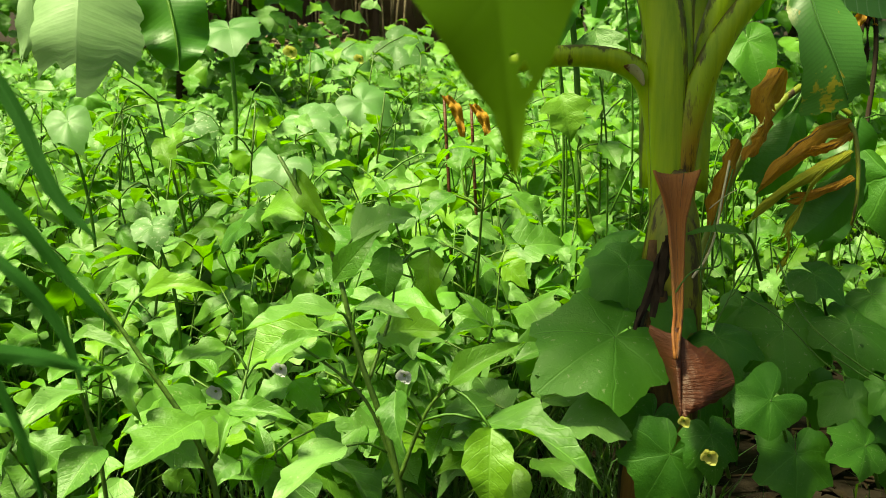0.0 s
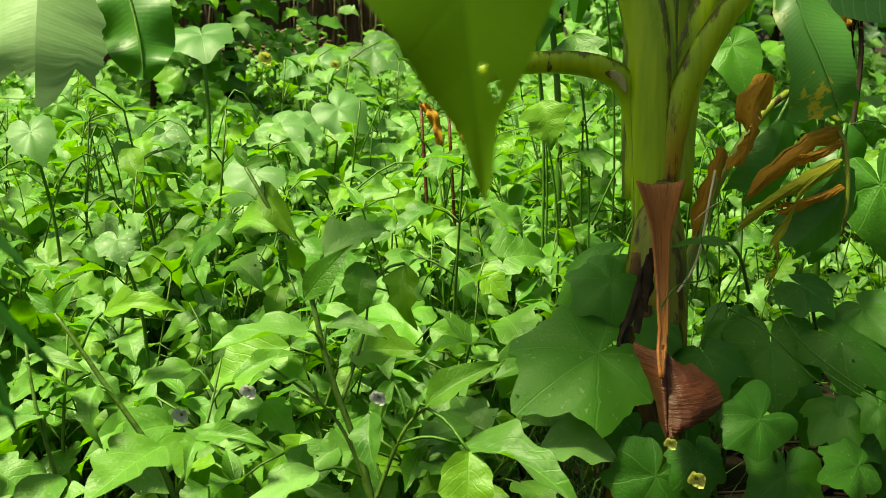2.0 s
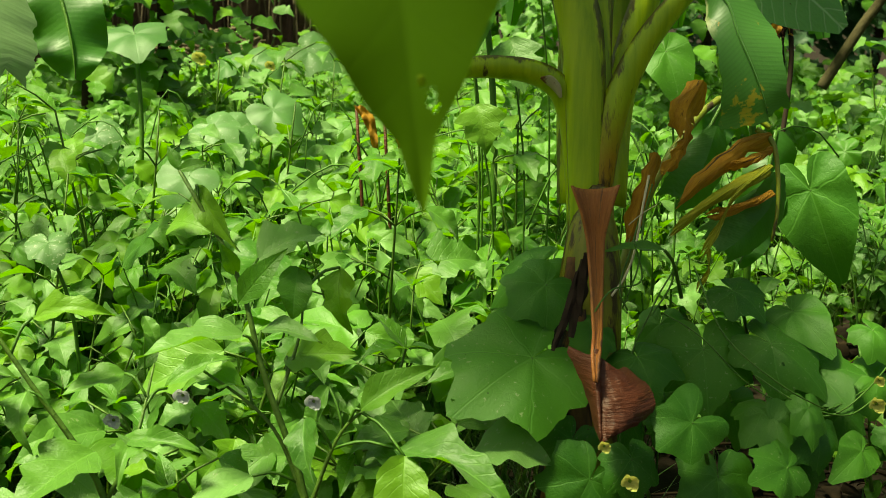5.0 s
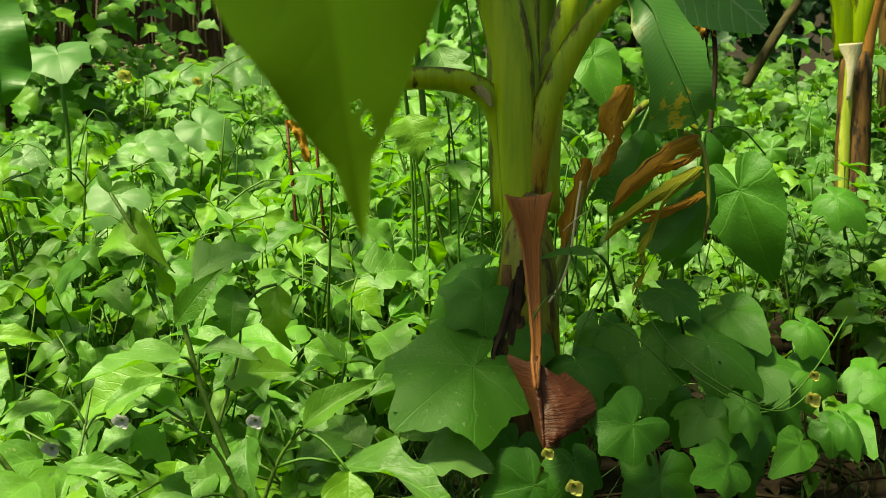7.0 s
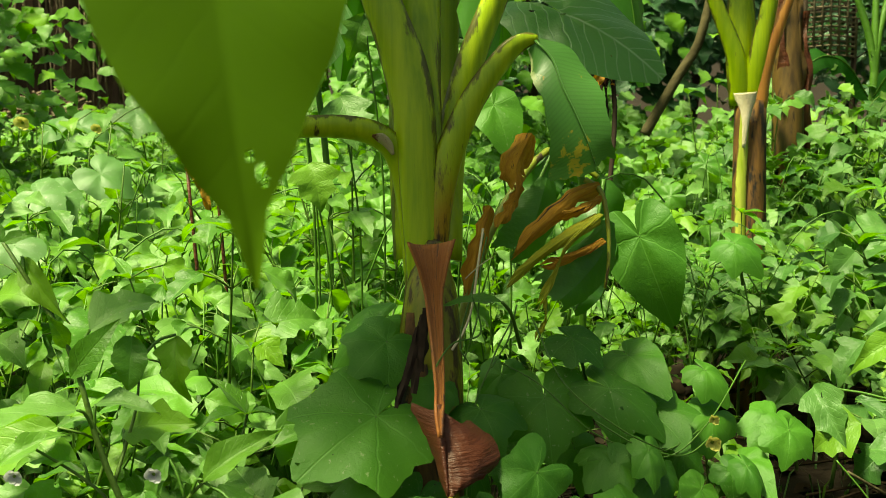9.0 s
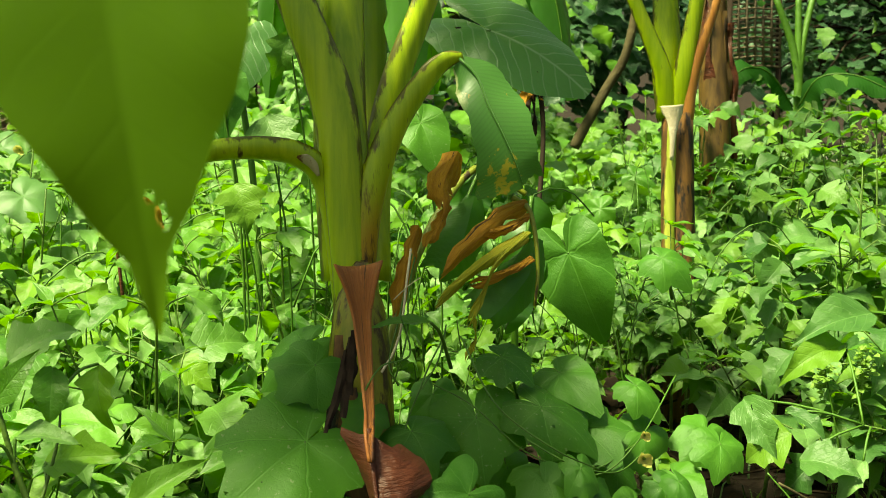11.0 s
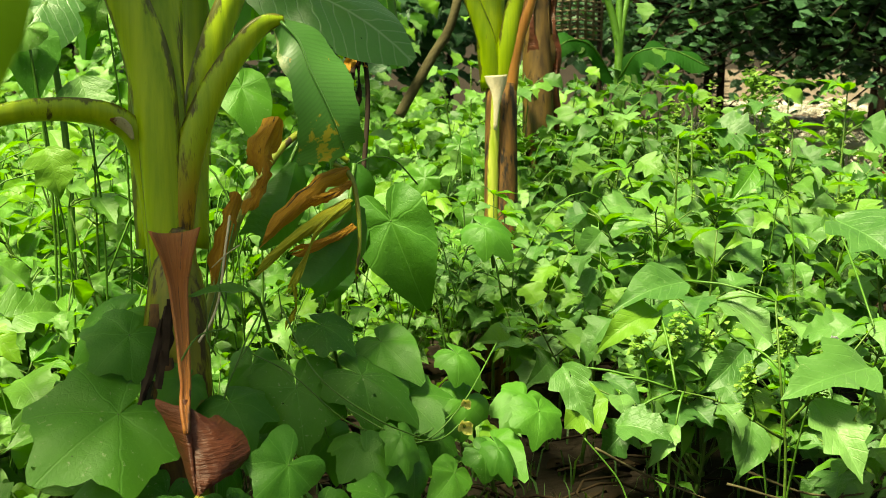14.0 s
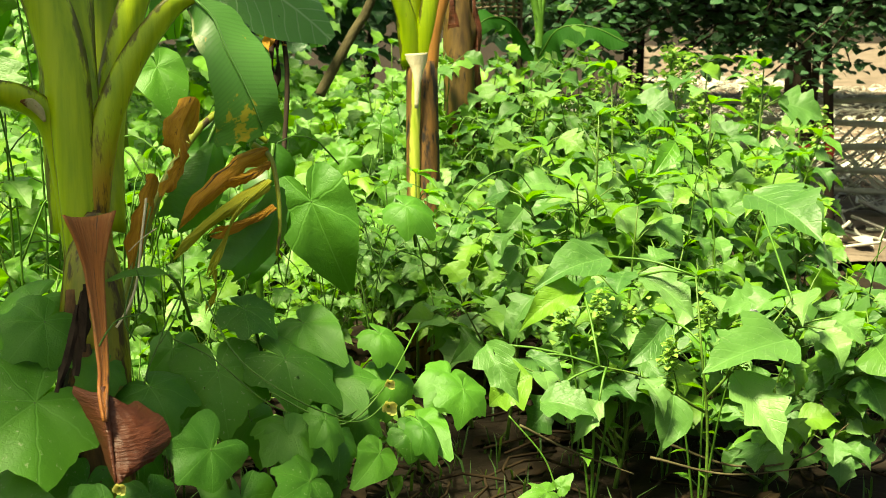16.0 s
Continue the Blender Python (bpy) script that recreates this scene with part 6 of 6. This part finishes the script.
def shed():
    """The old hut at the back: a dark wall between crooked posts, with thatch on the ground."""
    e = thing("hut", (-1.3, 11.0, 0), "old hut with dark mud wall and crooked posts", "hut")
    b = Buf()
    x0, x1, y0, y1, z1 = -3.4, 0.9, 11.0, 11.2, 2.6
    xs, zs = np.linspace(x0, x1, 30), np.linspace(-0.05, z1, 18)
    v, f = [], []
    for side, y in ((0, y0), (1, y1)):
        for z in zs:
            for x in xs:
                v.append((x, y + (0.05 * noise.noise(Vector((x * 3, z * 3, side)))), z))
    n, m = len(xs), len(zs)
    for i in range(m - 1):
        for j in range(n - 1):
            q = i * n + j
            f.append((q, q + 1, q + n + 1, q + n))
            q += n * m
            f.append((q, q + n, q + n + 1, q + 1))
    part("wall", b.add(v, f).mesh("wall", WALL), e)
    rg = random.Random(3)
    for x in (-2.75, -2.45, -2.1, -1.75, -1.1, -0.5, 0.2):
        part("post", Buf().tube(curve([(x, 10.85, -0.05), (x + rg.uniform(-0.06, 0.06), 10.85, 1.0), (x + rg.uniform(-0.1, 0.1), 10.9, 2.5)], 9), [rg.uniform(0.035, 0.07) for _ in range(9)], 8).mesh("post", BARK), e)
    b = Buf()
    for i in range(130):
        x, z = rg.uniform(-2.0, -0.2), rg.uniform(1.2, 2.2)
        b.tube([(x, 10.75, z), (x + rg.uniform(-0.1, 0.1), 10.7, z - rg.uniform(0.3, 1.1))], rg.uniform(0.004, 0.01), 4)
    tagged(part("thatch", b.mesh("thatch", THATCH), e), kind="stuff")
    part("roof", Buf().tube([(x0 - 0.3, 10.7, 2.6), (x1 + 0.3, 10.7, 2.6)], 0.2, 8, 0.5).mesh("roof", THATCH), e)
    p = Buf()
    for i in range(1500):
        a, r = rg.uniform(0, 6.28), abs(rg.gauss(0, 0.55))
        x, y = -1.1 + math.cos(a) * r * 1.3, 9.9 + math.sin(a) * r * 0.5
        z = 0.80 * math.exp(-(r / 0.75) ** 2) * rg.uniform(0.6, 1.0)
        t = rg.uniform(0, 6.28)
        p.tube([(x, y, z), (x + math.cos(t) * 0.25, y + math.sin(t) * 0.2, z + rg.uniform(-0.12, 0.08))], rg.uniform(0.006, 0.014), 4)
    tagged(new("thatch_pile", p.mesh("thatch_pile", THATCH)), "heap of dry grey-brown thatch by the hut", "thatch", kind="stuff")


def feather_tree(x, y, lo, hi, reach, count, seed, mat, label, size=0.045, trunk=0.07):
    """A tree whose crown is made of drooping sprays with paired round leaflets."""
    rg = random.Random(seed)
    e = thing("tree", (x, y, 0), label, "tree", "trees of the edge")
    part("trunk", Buf().tube(curve([(x, y, -0.05), (x + 0.05, y, lo), (x - 0.05, y, hi)], 9), np.linspace(trunk, trunk * 0.45, 9), 9).mesh("trunk", BARK), e)
    limb, b = Buf(), Buf()
    shape = grid_leaf(0.42, 4, 3, 0.4, 0.15, 0.02, 5)
    for k in range(count):
        a, h = rg.uniform(0, 6.28), rg.uniform(lo, hi)
        r = reach * rg.uniform(0.35, 1.0)
        s = Vector((x, y, h))
        t = s + Vector((math.cos(a) * r, math.sin(a) * r, rg.uniform(-0.35, 0.3)))
        line = curve([s, (s + t) / 2 + Vector((0, 0, 0.15)), t], 12)
        limb.tube(line, np.linspace(0.012, 0.003, 12), 4)
        for i in range(3, 12):
            for w in range(7):
                an = rg.uniform(0, 6.28)
                q = Vector(line[i]) + Vector((rg.uniform(-0.14, 0.14), rg.uniform(-0.14, 0.14), rg.uniform(-0.10, 0.06)))
                b.put(shape, aim(q, q + Vector((math.cos(an), math.sin(an), rg.uniform(-0.5, 0.2))), (rg.uniform(-0.3, 0.3), -0.4, 1), size * rg.uniform(0.8, 1.5)))
    tagged(part("limb", limb.mesh("limb", BARK), e), kind="stuff")
    tagged(part("crown", b.mesh("crown", mat), e), kind="stuff")


def broad_tree(x, y, lo, hi, reach, count, size, seed, mat, label):
    rg = random.Random(seed)
    e = thing("tree", (x, y, 0), label, "tree", "trees of the edge")
    part("trunk", Buf().tube(curve([(x, y, -0.05), (x + 0.03 * hi, y, hi * 0.5), (x + rg.uniform(-0.1, 0.1) * hi, y, hi)], 8), np.linspace(0.018 * hi, 0.008 * hi, 8), 8).mesh("trunk", BARK), e)
    b = Buf()
    shape = cut_leaf(EGG_KEYS[0], 0.5, 0.25, 0.04, 3, 3, 3)
    hubs = [(rg.uniform(0, 6.28), rg.uniform(lo, hi), reach * rg.uniform(0.2, 1.0)) for _ in range(26)]
    for i in range(count):
        a, h, r = hubs[i % 26]
        p = Vector((x + math.cos(a) * r, y + math.sin(a) * r * 0.8, h)) + Vector((rg.gauss(0, 0.25), rg.gauss(0, 0.25), rg.gauss(0, 0.22)))
        p.z = max(0.1, p.z)
        b.put(shape, aim(p, p + Vector((math.cos(a + rg.uniform(-1, 1)), math.sin(a) - 0.3, rg.uniform(-1, 0.2))), (rg.uniform(-0.5, 0.5), -0.6, 1), size * rg.uniform(0.7, 1.3)))
    tagged(part("crown", b.mesh("crown", mat), e), kind="stuff")


def yard_litter():
    """Pale sticks, husks and dead leaves strewn over the yard."""
    rg = random.Random(15)
    b = Buf()
    shape = grid_leaf(0.3, 4, 3, 0.6, 0.4, 0.1, 9)
    n = 0
    while n < 2600:
        x, y = rg.uniform(3.4, 13), rg.uniform(4.8, 17)
        if x < 0.62 * y + 0.9:
            continue
        n += 1
        z = 0.012 + 0.06 * noise.noise(Vector((x * 0.9, y * 0.9, 0))) + 0.03 * noise.noise(Vector((x * 4, y * 4, 3)))
        a, l = rg.uniform(0, 6.28), rg.uniform(0.08, 0.5)
        if n % 3:
            b.tube([(x, y, z), (x + math.cos(a) * l, y + math.sin(a) * l, z + rg.uniform(0, 0.10))], rg.uniform(0.004, 0.011), 4)
        else:
            b.put(shape, aim((x, y, z), (x + math.cos(a), y + math.sin(a), z + rg.uniform(-0.1, 0.5)), (rg.uniform(-0.4, 0.4), rg.uniform(-0.6, 0.4), 1), rg.uniform(0.08, 0.22)))
    tagged(new("yard_litter", b.mesh("yard_litter", BAMBOO)), "pale dry sticks and leaves strewn over the yard", "litter", kind="stuff")


old_bananas()
yard_litter()
bare_branch()
remnant()
twigs()
posts()
bamboo_fence()
wicker()
shed()
feather_tree((5.076, 5.137, 0.712)[0], (5.076, 5.137, 0.712)[1], 1.05, 2.3, 1.3, 110, 9, TREE_LEAF, "dark tree with drooping feathery branches over the fence")
tx, ty, _ = (4.777, 5.685, 0.530)
feather_tree(tx, ty, 1.0, 2.3, 1.4, 190, 7, TREE_LEAF, "dark tree with drooping feathery branches over the fence", 0.055, 0.028)
feather_tree((4.291, 6.644, 0.792)[0], (4.291, 6.644, 0.792)[1], 1.0, 2.2, 1.4, 150, 8, TREE_LEAF, "dark tree with drooping feathery branches over the fence", 0.045, 0.03)
for k, (x, y, lo, hi, r, c, sz, mat) in enumerate(((-4.6, 10.5, 0.4, 3.2, 1.1, 900, 0.2, TREE_LEAF), (-3.6, 9.4, 0.4, 2.2, 0.8, 700, 0.16, HEART), (0.9, 9.6, 0.3, 2.6, 0.9, 900, 0.18, HEART),
        (2.1, 8.2, 0.3, 2.2, 0.8, 900, 0.15, HEART), ((-0.981, 6.398, 0.981)[0], (-0.981, 6.398, 0.981)[1], 0.5, 1.9, 0.28, 330, 0.13, HEART), ((-1.301, 6.199, 0.985)[0], (-1.301, 6.199, 0.985)[1], 0.5, 1.9, 0.3, 330, 0.13, HEART), (2.52, 5.1, 0.15, 0.80, 0.28, 240, 0.09, EGG), (2.95, 5.5, 0.15, 0.85, 0.3, 240, 0.09, EGG), (2.9, 9.6, 0.3, 3.0, 1.0, 900, 0.18, TREE_LEAF), (4.4, 9.8, 0.5, 3.0, 1.1, 1000, 0.16, TREE_LEAF), (6.6, 11.6, 0.8, 3.2, 1.1, 1000, 0.16, TREE_LEAF),
        (8.8, 10.6, 1.0, 3.2, 1.2, 1000, 0.16, TREE_LEAF), (1.2, 6.9, 0.3, 1.7, 0.6, 500, 0.14, HEART), (11.0, 9.0, 0.9, 3.2, 1.2, 900, 0.16, TREE_LEAF), (-6.2, 11.5, 0.3, 3.2, 1.3, 900, 0.2, TREE_LEAF), (2.0, 12.5, 0.3, 3.6, 1.5, 1000, 0.24, TREE_LEAF), (10.2, 12.4, 0.1, 3.0, 1.4, 1200, 0.24, TREE_LEAF), (7.2, 13.6, 0.1, 3.0, 1.4, 1200, 0.24, TREE_LEAF), (12.2, 10.4, 0.1, 3.0, 1.4, 1200, 0.24, TREE_LEAF), (14.5, 9.6, 0.1, 3.0, 1.6, 1200, 0.24, TREE_LEAF), (3.8, 13.6, 0.1, 3.2, 1.4, 1000, 0.24, TREE_LEAF), (-0.6, 13.2, 0.3, 3.6, 1.5, 800, 0.24, TREE_LEAF), (5.2, 13.2, 0.3, 3.6, 1.6, 1000, 0.24, TREE_LEAF), (8.6, 13.4, 0.3, 3.6, 1.6, 1000, 0.24, TREE_LEAF), (13.0, 11.8, 0.3, 3.6, 1.6, 1000, 0.24, TREE_LEAF))):
    broad_tree(x, y, max(lo, 1.0) if x > 3.3 and y > 9 else lo, hi, r, c, sz, 500 + k, mat, "leafy green shrub at the garden edge" if mat in (HEART, EGG) else "dark green leafy tree at the garden edge")

add_midribs([o for o in scene.objects if o.name.startswith("banana_plant")])

# ---- thin runners over the bed ----


def runners(name, label, x0, x1, y0, y1, h0, h1, count, seed, keep):
    """Wiry stems that arch from leaf to leaf."""
    rg = random.Random(seed)
    e = thing(name, ((x0 + x1) / 2, (y0 + y1) / 2, 0), label, "vine", "runners over the bed")
    n = 0
    while n < count:
        x, y = rg.uniform(x0, x1), rg.uniform(y0, y1)
        if not keep(x, y):
            continue
        n += 1
        a, l, z = rg.uniform(0, 6.28), rg.uniform(0.12, 0.4), rg.uniform(h0, h1)
        c, s = math.cos(a) * l, math.sin(a) * l * 0.6
        pts = [(x, y, z - rg.uniform(0.1, 0.4)), (x + c * 0.3, y + s * 0.3, z), (x + c * 0.7, y + s * 0.7, z + rg.uniform(-0.03, 0.08)), (x + c, y + s, z + rg.uniform(-0.2, 0.05))]
        part("runner", Buf().tube(curve(pts, 9), rg.uniform(0.0012, 0.0026), 4).mesh("runner", STEM), e)


runners("vine_tangle", "thin green vine stems tangled over the bed", -1.5, 1.4, 2.7, 5.0, 0.40, 0.80, 90, 41, lambda x, y: seen(x, y))
runners("vine_tangle", "thin green vine stems tangled behind the bananas", 0.7, 2.8, 2.7, 5.5, 0.35, 0.8, 40, 42, lambda x, y: seen(x, y))

# ---- grass and litter ----


def grass_patch(name, label, x0, x1, y0, y1, count, hmin, hmax, mat, seed, keep):
    rg = random.Random(seed)
    b = Buf()
    n = 0
    while n < count:
        x, y = rg.uniform(x0, x1), rg.uniform(y0, y1)
        if not keep(x, y):
            continue
        n += 1
        h, a, l = rg.uniform(hmin, hmax), rg.uniform(0, 6.28), rg.uniform(0.2, 0.8)
        w = rg.uniform(0.0015, 0.004)
        s = np.array([math.sin(a), -math.cos(a), 0]) * w
        d = np.array([math.cos(a), math.sin(a), 0]) * h * l
        p = np.array([x, y, -0.03])
        v = [p - s, p + s, p + d * 0.3 + s + [0, 0, h * 0.6], p + d * 0.3 - s + [0, 0, h * 0.6], p + d + [0, 0, h * 0.85]]
        b.add(v, [(0, 1, 2, 3), (3, 2, 4)], [(0.5, 0), (0.6, 0), (0.6, 0.5), (0.5, 0.5), (0.55, 1)])
    return tagged(new(name, b.mesh(name, mat)), label, "grass", kind="stuff")


grass_patch("grass", "thin green grass between the bushes", -1.4, 0.6, 2.0, 3.6, 5000, 0.08, 0.3, GRASS, 1, seen)
grass_patch("dry_grass", "thin dry grass on the soil", 0.9, 3.2, 1.8, 3.4, 700, 0.03, 0.12, GRASS, 2, seen)


def litter():
    rg = random.Random(6)
    b = Buf()
    shape = grid_leaf(0.35, 5, 3, 0.6, 0.3, 0.1, 8)
    for i in range(900):
        x, y = rg.uniform(-1.2, 3.8), rg.uniform(1.8, 4.6)
        a = rg.uniform(0, 6.28)
        z = -0.01 + 0.06 * noise.noise(Vector((x * 0.9, y * 0.9, 0)))
        b.put(shape, aim((x, y, z), (x + math.cos(a), y + math.sin(a), z + rg.uniform(-0.1, 0.2)), (rg.uniform(-0.4, 0.4), rg.uniform(-0.4, 0.4), 1), rg.uniform(0.03, 0.11)))
    for i in range(160):
        x, y, a, l = rg.uniform(0.8, 3.6), rg.uniform(1.9, 4.2), rg.uniform(0, 6.28), rg.uniform(0.08, 0.3)
        b.tube(curve([(x, y, 0), (x + math.cos(a) * l, y + math.sin(a) * l, 0.03), (x + math.cos(a + 0.5) * l * 2, y + math.sin(a + 0.5) * l * 2, 0.0)], 6), 0.004, 4)
    tagged(new("litter", b.mesh("litter", LITTER)), "brown fallen leaves and twigs on the soil", "litter", kind="stuff")


litter()
